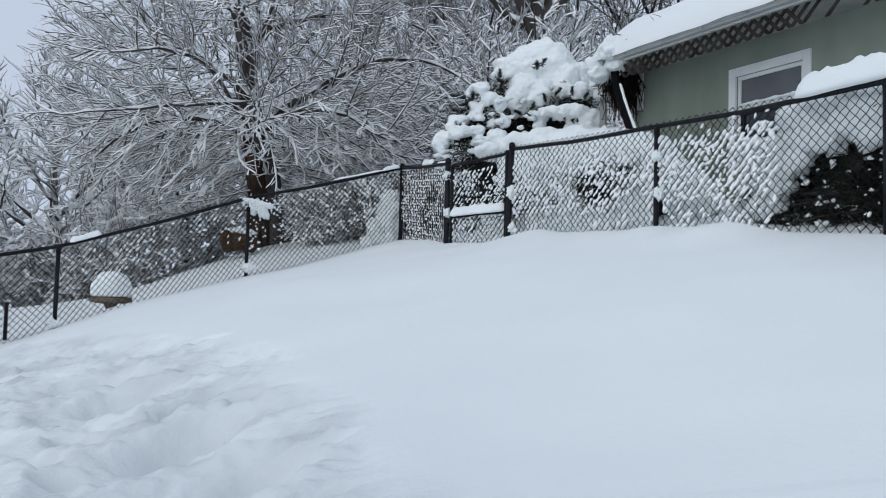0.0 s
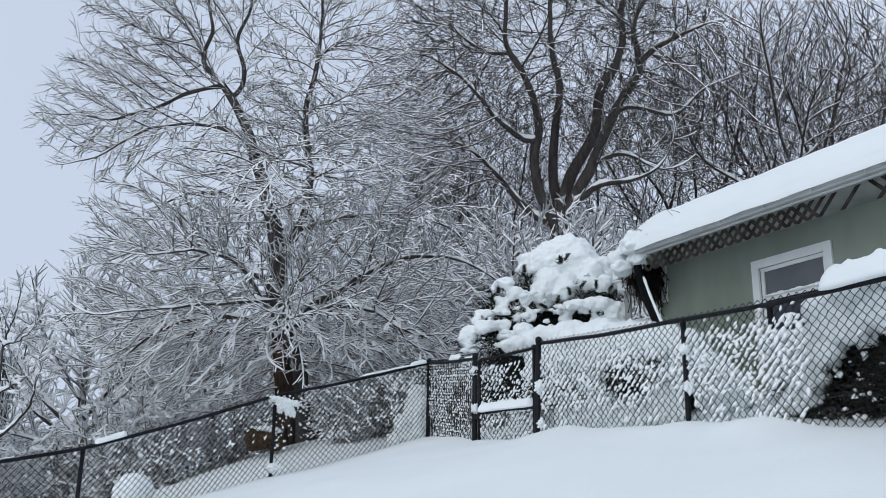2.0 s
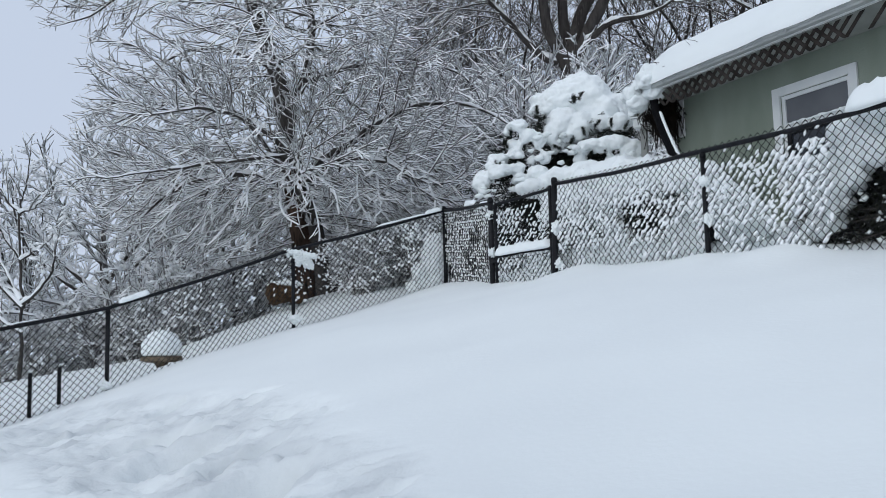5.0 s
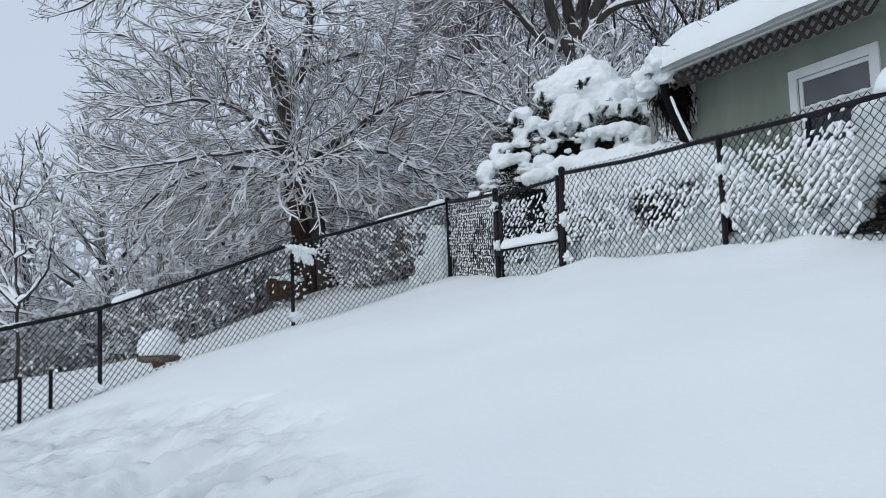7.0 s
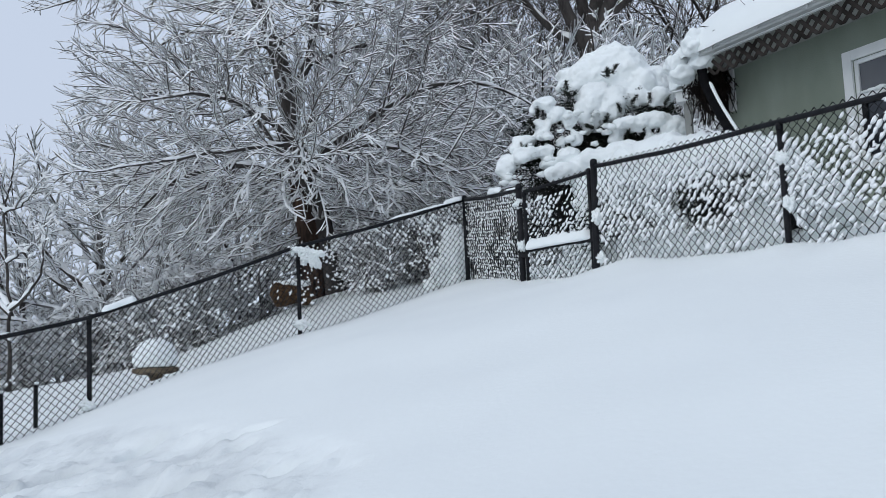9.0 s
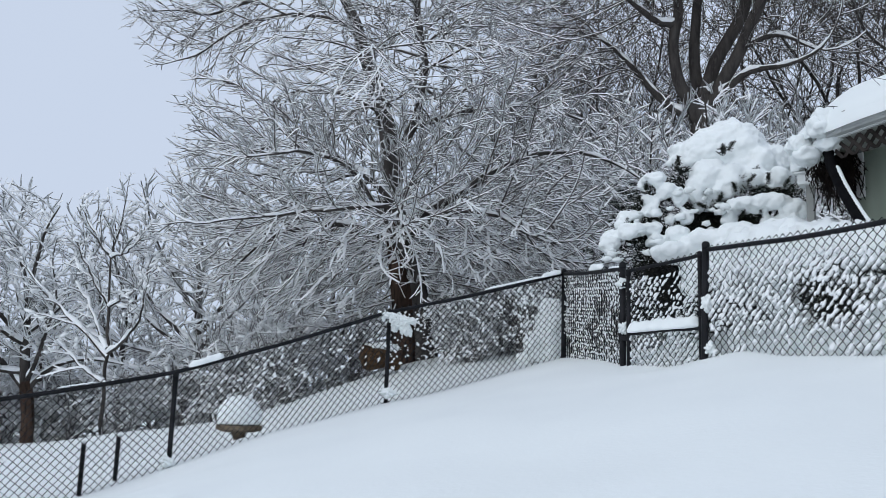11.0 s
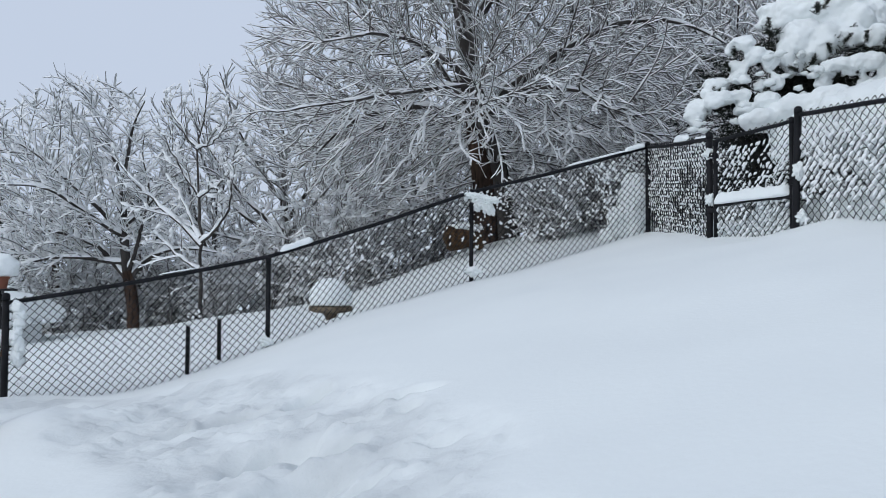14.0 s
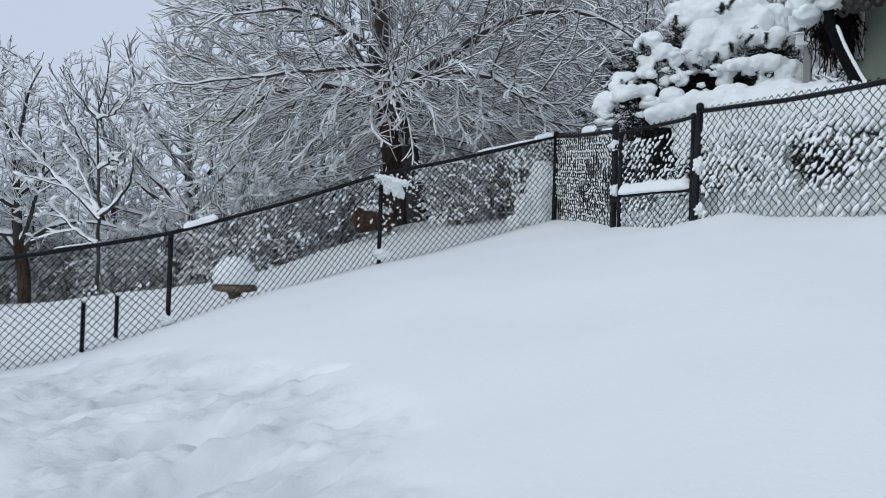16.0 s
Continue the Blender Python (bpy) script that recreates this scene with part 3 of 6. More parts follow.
for key, dx, dz, w, h in (*[("l2", -0.06 + 0.05 * k, -0.03 - 0.012 * k, 0.05, 0.035) for k in range(8)], *[("l2", 0.05 + 0.045 * k + 0.02 * g, -0.10 - 0.05 * g - 0.01 * k, 0.024, 0.042) for k in range(5) for g in range(3 if k != 1 else 2)], ("l2", -0.05, -0.09, 0.022, 0.03), ("l2", 0.02, -0.93, 0.09, 0.055), ("l1", -0.01, -0.88, 0.07, 0.05), ("g1", 0.0, -0.16, 0.05, 0.05), ("g1", 0.01, -0.62, 0.05, 0.06), ("g2", 0.0, -0.5, 0.045, 0.07), ("g2", 0.02, -0.9, 0.05, 0.05), ("r1", 0.0, -0.28, 0.045, 0.05), ("r1", 0.02, -0.62, 0.04, 0.06)):
    x, y, top, rail = POSTS[key]
    bm = bmesh.new()
    lump(bm, x + dx, y - 0.03, rail + dz, w, 0.055, h, 0.65, 4, dz * 40 + x, freq=2.4)
    part("post_snow", bm, SNOW, fence, smooth=True)
# the thick bar of snow on the rail beside the hedge
pa, pb = POSTS["r1"], POSTS["r2"]
pc = POSTS["r3"]
f = 0.67
part_mesh("rail_snow", snow_bar([(pa[0] + (pb[0] - pa[0]) * f, pa[1] + (pb[1] - pa[1]) * f, pa[3] + (pb[3] - pa[3]) * f + 0.005), (pb[0], pb[1], pb[3] + 0.035), (pc[0], pc[1], pc[3] + 0.04)], 0.085, 0.165, 3.0, 90), fence, "thick bar of snow lying on the rail")
for (qx, qy, qz), wd in (((POSTS["end"][0] + 0.07, POSTS["end"][1] + 0.08, -0.2), 0.07),):
    bm = bmesh.new()
    for i in range(12):
        lump(bm, qx + rng.normal(0, 0.015), qy + rng.normal(0, 0.015), qz + i * 0.045, wd * rng.uniform(0.4, 1.1), 0.05, 0.06, 0.6, 3, i)
    tagged(part("post_snow", bm, SNOW, fence, "column of snow stuck to the end post", smooth=True), kind="stuff")

# ---- the gate ----
g1, g2 = np.array(POSTS["g1"][:2]), np.array(POSTS["g2"][:2])
gd = (g2 - g1) / np.linalg.norm(g2 - g1)
ga, gb = g1 + gd * 0.09, g2 - gd * 0.08
gate = thing("chain_link_gate", 0, 0, 0, label="black chain-link walk gate with a snow-topped middle bar", category="gate")
GT, GB = 1.97, 0.95
for p, top in ((ga, GT), (gb, GT + 0.06)):
    post_part("gate_upright", p[0], p[1], top, gate, 0.022, depth=1.15)
for z, r in ((GT - 0.01, 0.018), (1.32, 0.022)):
    P, R = smooth_limb([(*ga, z), (*((ga + gb) / 2), z + 0.01), (*gb, z + (0.03 if z > 1.5 else 0.0))], (r, r), 8, 0.002)
    part_mesh("gate_bar", mesh_from("gate_bar", *limb_tube(P, R, 10), mats=[VINYL]), gate)
W = link_wires(ga, gb, GT - 0.02, GT + 0.02, 1.15)
part_mesh("wire_mesh", mesh_from("wire_mesh", *tubes(W, np.full(W.shape[:2], 0.0046), 3), mats=[WIRE], smooth=False), gate, kind="stuff")
V, F = mesh_snow(ga, gb, GT, GT, lambda s, h: 0.95 * (h > 0.10), 0.020, 9.0)
part_mesh("mesh_snow", mesh_from("mesh_snow", V, tris=F, mats=[SNOW_TREE]), gate, "small clumps of snow caught in the mesh", kind="stuff")
part_mesh("bar_snow", snow_bar([(*(ga + gd * 0.02), 1.335), (*((ga + gb) / 2), 1.34), (*(gb - gd * 0.02), 1.335)], 0.075, 0.10, 8.0, 50), gate)
bm = bmesh.new()
box(bm, *(gb + gd * 0.0 - 0.03), 1.42, *(gb + gd * 0.09 + 0.03), 1.47, 0.008)
part("latch", bm, VINYL, gate)
for z in (1.25, 1.8):
    bm = bmesh.new()
    p = ga - gd * 0.045
    box(bm, p[0] - 0.05, p[1] - 0.05, z, p[0] + 0.05, p[1] + 0.05, z + 0.045, 0.008)
    part("hinge", bm, VINYL, gate)

# two short steel stakes standing before the fence
for (x, y, top) in ((-4.63, 9.95, 0.15), (-4.72, 9.55, 0.09)):
    stake = thing("steel_stake", x, y, top, label="short dark steel stake standing in the snow", category="stake", group="stakes by the fence")
    bm = bmesh.new()
    box(bm, -0.022, -0.006, -0.8, 0.022, 0.006, 0.0, 0.002)
    box(bm, -0.005, -0.006, -0.8, 0.005, 0.03, 0.0, 0.002)
    part("shaft", bm, VINYL, stake)
    bm = bmesh.new()
    lump(bm, 0, 0.01, 0.012, 0.03, 0.03, 0.018, 0.2, 2)
    part("snow_cap", bm, SNOW, stake, smooth=True)


# ---- the house ----
HX, HY, HRZ = 2.72, 12.04, -53.13
house = thing("house", HX, HY, 0, HRZ, label="low sage-green stucco house with a deep snow load on its roof", category="house")
HL, HD, PITCH = 13.0, 9.0, 0.435
WX0, WX1, WZ0, WZ1 = 1.42, 2.32, 1.95, 2.95
bm = bmesh.new()
for x0, x1, z0, z1 in ((-0.27, WX0, -0.5, 3.42), (WX1, HL, -0.5, 3.42), (WX0, WX1, -0.5, WZ0), (WX0, WX1, WZ1, 3.42)):
    box(bm, x0, 0, z0, x1, 0.18, z1)
bmesh.ops.remove_doubles(bm, verts=bm.verts, dist=0.0005)
part("wall", bm, STUCCO, house)
bm = bmesh.new()
box(bm, -0.27, 0.182, -0.5, -0.09, HD, 3.42)
v = [bm.verts.new(c) for c in ((-0.27, 0.182, 3.42), (-0.27, HD, 3.42), (-0.27, HD / 2, 3.42 + PITCH * HD / 2), (-0.09, 0.182, 3.42), (-0.09, HD, 3.42), (-0.09, HD / 2, 3.42 + PITCH * HD / 2))]
bm.faces.new((v[0], v[1], v[2])), bm.faces.new((v[3], v[5], v[4])), bm.faces.new((v[0], v[2], v[5], v[3])), bm.faces.new((v[1], v[4], v[5], v[2]))
part("wall", bm, STUCCO, house)
bm = bmesh.new()
box(bm, HL - 0.18, 0.182, -0.5, HL, HD, 3.42)
part("wall", bm, STUCCO, house)
bm = bmesh.new()
box(bm, 0.182, HD - 0.18, -0.5, HL - 0.182, HD, 3.42)
part("wall", bm, STUCCO, house)
# roof deck, soffit, fascia
EY, EZ = -0.60, 3.36
bm = bmesh.new()
for sgn in (0, 1):
    y0, y1 = (EY, HD / 2) if sgn == 0 else (HD - EY, HD / 2)
    z0, z1 = EZ + 0.04, EZ + 0.04 + PITCH * (HD / 2 - EY)
    vs = [bm.verts.new(c) for c in ((-0.34, y0, z0), (HL + 0.3, y0, z0), (HL + 0.3, y1, z1), (-0.34, y1, z1), (-0.34, y0, z0 - 0.06), (HL + 0.3, y0, z0 - 0.06), (HL + 0.3, y1, z1 - 0.06), (-0.34, y1, z1 - 0.06))]
    for f in ((0, 1, 2, 3), (4, 7, 6, 5), (0, 4, 5, 1), (3, 2, 6, 7), (0, 3, 7, 4), (1, 5, 6, 2)):
        bm.faces.new([vs[i] for i in f])
part("roof", bm, TRIM_WHITE, house)
bm = bmesh.new()
box(bm, -0.30, EY + 0.02, EZ - 0.03, HL + 0.3, 0.0, EZ - 0.01)
part("soffit", bm, SOFFIT, house)
bm = bmesh.new()
box(bm, -0.12, EY - 0.02, EZ - 0.025, HL + 0.3, EY + 0.018, EZ + 0.035, 0.004)
part("fascia", bm, TRIM_WHITE, house)
# gutter: a K-shaped trough
bm = bmesh.new()
prof = [(0.0, 0.10), (0.0, 0.0), (-0.07, 0.0), (-0.085, 0.03), (-0.085, 0.055), (-0.105, 0.085), (-0.105, 0.10), (-0.095, 0.10), (-0.095, 0.087), (-0.075, 0.057), (-0.075, 0.033), (-0.062, 0.01), (-0.01, 0.01), (-0.01, 0.10)]
ends = []
for x in (0.06, HL + 0.3):
    ends.append([bm.verts.new((x, EY - 0.022 + a, EZ - 0.015 + b * 0.55)) for a, b in prof])
for i in range(len(prof)):
    j = (i + 1) % len(prof)
    bm.faces.new((ends[0][i], ends[0][j], ends[1][j], ends[1][i]))
bm.faces.new(ends[0]), bm.faces.new(ends[1][::-1])
bmesh.ops.recalc_face_normals(bm, faces=bm.faces)
gutter = part("gutter", bm, GUTTER, house, "white metal gutter")
for i in range(14):
    bm = bmesh.new()
    x = 0.30 + i * 0.62
    box(bm, x, EY - 0.135, EZ - 0.025, x + 0.022, EY - 0.128, EZ + 0.046, 0.002)
    box(bm, x, EY - 0.135, EZ + 0.038, x + 0.022, EY - 0.0, EZ + 0.046, 0.002)
    part("bracket", bm, GUTTER, gutter)
# snow load on the roof
SX, SY = np.linspace(-0.32, HL + 0.3, 150), np.r_[np.linspace(-0.17, 0.0, 10), np.linspace(0.05, 1.0, 14), np.linspace(1.2, HD / 2 + 0.7, 26)]
top, low = [], []
for y in SY:
    for x in SX:
        edge = math.sqrt(max(0.0, 1 - (1 - min(1.0, (y + 0.17) / 0.42)) ** 2))
        side = min(1.0, max(0.0, (x + 0.32) / 0.5)) ** 0.5
        n_ = noise.noise(Vector((x * 0.8, y * 0.9, 1))) * 0.05 + noise.noise(Vector((x * 3.1, y * 3.1, 4))) * 0.022
        base = EZ + 0.022 + PITCH * max(y, -0.05) * (1 if y > 0 else 0.4)
        thick = (0.44 + n_) * edge * (0.35 + 0.65 * side)
        yy = EY + y + 0.04 * noise.noise(Vector((x * 2.3, 0, 3))) * (1 - edge)
        top.append((x + 0.05 * noise.noise(Vector((0, y * 2.5, 9))) * (1 - side), yy, base + thick))
        low.append((x, yy, base - 0.0))
nx, ny = len(SX), len(SY)
ii = np.arange(nx * ny).reshape(ny, nx)
q1 = np.stack([ii[:-1, :-1], ii[:-1, 1:], ii[1:, 1:], ii[1:, :-1]], -1).reshape(-1, 4)
rim = np.concatenate([np.stack([ii[:-1, 0], ii[1:, 0], ii[1:, 0] + nx * ny, ii[:-1, 0] + nx * ny], -1), np.stack([ii[0, 1:], ii[0, :-1], ii[0, :-1] + nx * ny, ii[0, 1:] + nx * ny], -1)])
roof_snow = thing("roof_snow", HX, HY, 0, HRZ, label="thick smooth blanket of snow overhanging the roof edge", category="snow")
part_mesh("blanket", mesh_from("blanket", np.array(top + low), np.concatenate([q1, rim]), mats=[SNOW]), roof_snow)
for i in range(18):
    bm = bmesh.new()
    u = rng.uniform(-0.38, 0.10)
    lump(bm, u, EY + rng.uniform(-0.16, 0.25), EZ + 0.04 + rng.uniform(-0.14, 0.12) + 0.25 * u, rng.uniform(0.07, 0.15), rng.uniform(0.09, 0.15), rng.uniform(0.08, 0.14), 0.3, 4, i, freq=1.5)
    part("overhang", bm, SNOW, roof_snow, smooth=True)
PV = []
for i in range(16):
    x = rng.uniform(-0.25, 0.9)
    p0 = np.array([x, EY + 0.02 + rng.uniform(-0.1, 0.2), EZ + 0.3 + rng.uniform(-0.15, 0.05)])
    d = np.array([rng.normal(0, 0.1), rng.normal(-0.05, 0.05), rng.uniform(0.02, 0.10)]) * 0.6
    PV.append([p0, p0 + d, p0 + d * 1.6 + rng.normal(0, 0.05, 3), p0 + d * 1.4 + np.array([rng.normal(0, 0.06), 0, -0.04])])
part_mesh("stray_twigs", mesh_from("stray_twigs", *tubes(np.array(PV), np.full((16, 4), 0.003), 4), mats=[DRY_VINE]), roof_snow, "thin dry vine twigs poking out")

# window
window = thing("window_1", HX, HY, 0, HRZ, label="white-trimmed sash window with grey screen in the stucco wall", category="window", kind="structure")
T = 0.10
for x0, x1, z0, z1 in ((WX0 - T, WX0, WZ0 - T, WZ1 + T), (WX1, WX1 + T, WZ0 - T, WZ1 + T), (WX0, WX1, WZ1, WZ1 + T), (WX0, WX1, WZ0 - T, WZ0)):
    bm = bmesh.new()
    box(bm, x0, -0.03, z0, x1, -0.001, z1, 0.004)
    part("trim_board", bm, TRIM_WHITE, window)
F_ = 0.045
for x0, x1, z0, z1 in ((WX0, WX0 + F_, WZ0, WZ1), (WX1 - F_, WX1, WZ0, WZ1), (WX0 + F_, WX1 - F_, WZ1 - F_, WZ1), (WX0 + F_, WX1 - F_, WZ0, WZ0 + F_), (WX0 + F_, WX1 - F_, 2.56, 2.61)):
    bm = bmesh.new()
    box(bm, x0, 0.01, z0, x1, 0.06, z1, 0.004)
    part("sash_frame", bm, TRIM_WHITE, window)
for x0, x1, z0, z1 in ((WX0 + F_, WX0 + F_ + 0.05, WZ0 + F_, 2.50), (WX1 - F_ - 0.05, WX1 - F_, WZ0 + F_, 2.50), (WX0 + F_, WX1 - F_, 2.50, 2.558)):
    bm = bmesh.new()
    box(bm, x0, 0.008, z0, x1, 0.028, z1, 0.003)
    part("screen_frame", bm, VINYL, window, "black screen frame")
bm = bmesh.new()
box(bm, WX0 + F_, 0.03, 2.61, WX1 - F_, 0.04, WZ1 - F_)
part("pane", bm, SCREEN, window, "grey glass behind an insect screen")
bm = bmesh.new()
box(bm, WX0 + F_, 0.03, WZ0 + F_, WX1 - F_, 0.04, 2.56)
part("pane", bm, SCREEN_DARK, window, "dark lower pane")
# dark sheet standing in for the unlit room behind the panes
bm = bmesh.new()
box(bm, WX0 + 0.02, 0.07, WZ0, WX1 - 0.02, 0.10, WZ1)
part("dark_room_sheet", bm, DARK_INSIDE, window)
bm = bmesh.new()
for i in range(10):
    lump(bm, WX0 + 0.1 + i * 0.085, 0.0, 2.615, 0.06, 0.025, 0.012 + 0.006 * (i % 3), 0.3, 2, i)
part("sill_snow", bm, SNOW, window, smooth=True)
# corner board
bm = bmesh.new()
box(bm, -0.272, -0.022, 2.85, -0.11, -0.001, 3.33, 0.003)
part("corner_board", bm, TRIM_WHITE, house)

# broken lattice hung under the gutter
lattice = thing("lattice_strip", HX, HY, 0, HRZ, label="brown wooden lattice strip hung under the eave with broken end", category="lattice")
LZ0, LZ1, LY = 3.13, 3.338, EY + 0.045
for sgn in (1, -1):
    for i in range(42):
        x = 0.16 + i * 0.135
        if 2.75 < x < 3.45 and not (sgn == 1 and i % 3 == 0):
            continue
        bm = bmesh.new()
        w, h = 0.027, LZ1 - LZ0
        yb = LY + (0.006 if sgn > 0 else -0.006)
        c = [(x - w, LZ0), (x + w, LZ0), (x + h * sgn + w, LZ1), (x + h * sgn - w, LZ1)]
        f = [bm.verts.new((a, yb - 0.004, b)) for a, b in c]
        g = [bm.verts.new((a, yb + 0.004, b)) for a, b in c]
        bm.faces.new(f), bm.faces.new(g[::-1])
        for k in range(4):
            bm.faces.new((f[k], g[k], g[(k + 1) % 4], f[(k + 1) % 4]))
        bmesh.ops.recalc_face_normals(bm, faces=bm.faces)
        part("slat", bm, LATTICE, lattice)

# dry vine hanging at the house corner
vine = thing("dry_vine", HX, HY, 0, HRZ, label="tangle of dry brown vine hanging under the eave corner", category="vine")
PV = []
for i in range(420):
    p = np.array([-0.27 + rng.uniform(-0.07, 0.07), rng.uniform(EY * 0.8, -0.03), 3.33])
    pts_ = [p]
    for k in range(6):
        p = p + np.array([rng.normal(0.004, 0.03), rng.normal(0, 0.035), -rng.uniform(0.01, 0.08 if i % 3 else 0.15)])
        pts_.append(p)
    PV.append(pts_)
part_mesh("stem", mesh_from("stem", *tubes(np.array(PV), np.full((420, 7), 0.005), 4), mats=[DRY_VINE]), vine, kind="stuff")
LV = np.array(PV).reshape(-1, 3)
LV = LV[rng.random(len(LV)) < 0.5]
V, F = blobs(LV, rng.uniform(0.006, 0.012, (len(LV), 3)), jitter=0.4)
part_mesh("dead_leaves", mesh_from("dead_leaves", V, tris=F, mats=[DRY_VINE]), vine, kind="stuff")

# black corrugated downspout
spout = thing("corrugated_downspout", 0, 0, 0, label="black corrugated drain pipe running from gutter to ground", category="drain pipe")
P, R = smooth_limb([(2.241, 11.70, 3.30), (2.25, 11.66, 3.15), (2.283, 11.456, 2.903), (2.345, 10.874, 2.429), (2.39, 10.146, 1.986), (2.429, 9.511, 1.598), (2.467, 9.044, 1.314), (2.49, 8.86, 1.10)], (0.052, 0.052), 90, 0.0)
R = R + 0.006 * np.where(np.arange(90) % 2 == 0, 1, -1)
part_mesh("pipe", mesh_from("pipe", *limb_tube(P, R, 14), mats=[RUBBER]), spout)
D = np.gradient(P, axis=0)
D /= np.linalg.norm(D, axis=1, keepdims=True)
upward = np.array([0, 0, 1.0]) - D * D[:, 2:3]
upward /= np.linalg.norm(upward, axis=1, keepdims=True)
RS = 0.043 + 0.008 * np.array([noise.noise(Vector((i * 0.3, 0, 2))) for i in range(90)])
V, Q = limb_tube((P + upward * 0.045 + np.array([0.024, 0, 0]))[8:88], np.r_[0.008, RS[9:87] * 0.45, 0.008], 12)
part_mesh("snow_ridge", mesh_from("snow_ridge", V, Q, mats=[SNOW]), spout, "strip of snow lying along the pipe")

# white box on a post beside the bush
feeder = thing("post_box", 2.16, 12.55, 0, -20, label="white bird box on a grey post under a big snow cap", category="bird box")
bm = bmesh.new()
box(bm, -0.04, -0.04, 0.9, 0.04, 0.04, 3.08, 0.006)
part("post", bm, SOFFIT, feeder)
bm = bmesh.new()
box(bm, -0.11, -0.11, 3.09, 0.11, 0.11, 3.21, 0.008)
part("box", bm, TRIM_WHITE, feeder)
bm = bmesh.new()
box(bm, -0.14, -0.14, 3.21, 0.14, 0.14, 3.23, 0.006)
part("lid", bm, TRIM_WHITE, feeder)


# ---- evergreens under snow ----
def needles(centres, spread, count, size):
    """Short stiff sprigs scattered round centres, as small crossed blades."""
    c = np.asarray(centres)[rng.integers(0, len(centres), count)] + rng.normal(0, spread, (count, 3))
    d = rng.normal(size=(count, 3))
    d[:, 2] = d[:, 2] * 0.6 + 0.25
    d /= np.linalg.norm(d, axis=1, keepdims=True)
    s = np.cross(d, rng.normal(size=(count, 3)))
    s /= np.linalg.norm(s, axis=1, keepdims=True)
    L = size * rng.uniform(0.6, 1.4, (count, 1))
    V = np.stack([c - s * L * 0.10, c + s * L * 0.10, c + d * L + s * L * 0.06, c + d * L - s * L * 0.06], 1)
    return V.reshape(-1, 3), np.arange(count * 4).reshape(-1, 4)


def snowy_bush(ob, centres, radii, caps, needle_count, needle_size=0.07, keep=None):
    """An evergreen: dark sprigs in clumps, branches, and heaps of snow lying on them."""
    cs = np.array(centres)
    base = np.array([cs[:, 0].mean(), cs[:, 1].mean(), 0.0])
    stems = cs[:: max(1, len(cs) // 40)]
    limbs = np.stack([np.stack([base + (c - base) * u * np.array([1, 1, 1]) + np.array([0, 0, 0.15 * math.sin(3 * u)]) for u in np.linspace(0, 1, 8)]) for c in stems])
    part_mesh("stem", mesh_from("stem", *tubes(limbs, np.tile(np.linspace(0.018, 0.006, 8), (len(stems), 1)), 6), mats=[BARK_DARK]), ob, kind="stuff")
    V, Q = needles(cs, np.array(radii)[None] if np.ndim(radii) else radii, needle_count, needle_size)
    if keep:
        ok = np.array([keep(p) for p in V[::4]])
        V = V.reshape(-1, 4, 3)[ok].reshape(-1, 3)
        Q = np.arange(len(V)).reshape(-1, 4)
    part_mesh("needles", mesh_from("needles", V, Q, mats=[NEEDLE], smooth=False), ob, kind="stuff")
    small = bmesh.new()
    for k, (x, y, z, sx, sy, sz, r) in enumerate(caps):
        if sx > 0.2:
            one = bmesh.new()
            lump(one, x, y, z, sx, sy, sz, r, 3, k * 1.3, flat=-0.6, freq=2.0)
            part("snow_cap", one, SNOW, ob, smooth=True)
        else:
            lump(small, x, y, z, sx, sy, sz, r, 3 if sx > 0.12 else 2, k * 1.3, freq=1.9)
    tagged(part("snow_clumps", small, SNOW, ob, "many small clumps of snow", smooth=True), kind="stuff")


def snow_shell(bm, x, y, z, sx, sy, sz, cut, seed, rough=0.28, ragged=0.45, notch=None):
    """A heap of snow draped over a bush: lumpy above, with a scalloped rim that turns inward below."""
    made = bmesh.ops.create_icosphere(bm, subdivisions=5, radius=1.0)["verts"]
    s = Vector((seed, -seed * 0.7, seed * 1.3))
    for v in made:
        c = v.co.copy()
        f = 0.94 + 0.8 * rough * noise.noise(c * 1.7 + s) + 0.8 * rough * (0.35 - abs(noise.noise(c * 2.6 + s))) + 0.38 * rough * (0.3 - abs(noise.noise(c * 4.5 + s))) + 0.08 * rough * noise.noise(c * 11 + s)
        dent = noise.noise(c * 2.6 - s)
        if dent > 0.42 and c.y < 0:
            f -= 0.9 * (dent - 0.42)
        if notch:
            q = c - Vector(notch)
            f -= 0.24 * math.exp(-((q.x + 0.5 * q.z) / 0.11) ** 2 - (q.z / 0.22) ** 2 - (q.y / 0.3) ** 2)
        flat_dir = Vector((c.x, c.y, 0)).normalized()
        rim = cut + ragged * noise.noise(flat_dir * 2.6 + s) + 0.75 * ragged * (abs(noise.noise(flat_dir * 6.5 + s)) - 0.25)
        if c.z < rim:
            k = min(1.0, (rim - c.z) * 2.2)
            c = Vector((c.x * (1 - 0.55 * k), c.y * (1 - 0.55 * k), rim + 0.12 * k))
        c *= f
        v.co = Vector((x + c.x * sx, y + c.y * sy, z + c.z * sz))
    return bm


bm = bmesh.new()
snow_shell(bm, 0, 0, 3.39, 0.22, 0.22, 0.26, -0.55, 41.0, 0.2, 0.15)
part("snow_cap", bm, SNOW, feeder, smooth=True)

bush = thing("evergreen_bush", 1.02, 13.5, 1.1, label="dark evergreen bush bowed under huge rounded heaps of snow", category="bush")
cs, caps = [], []
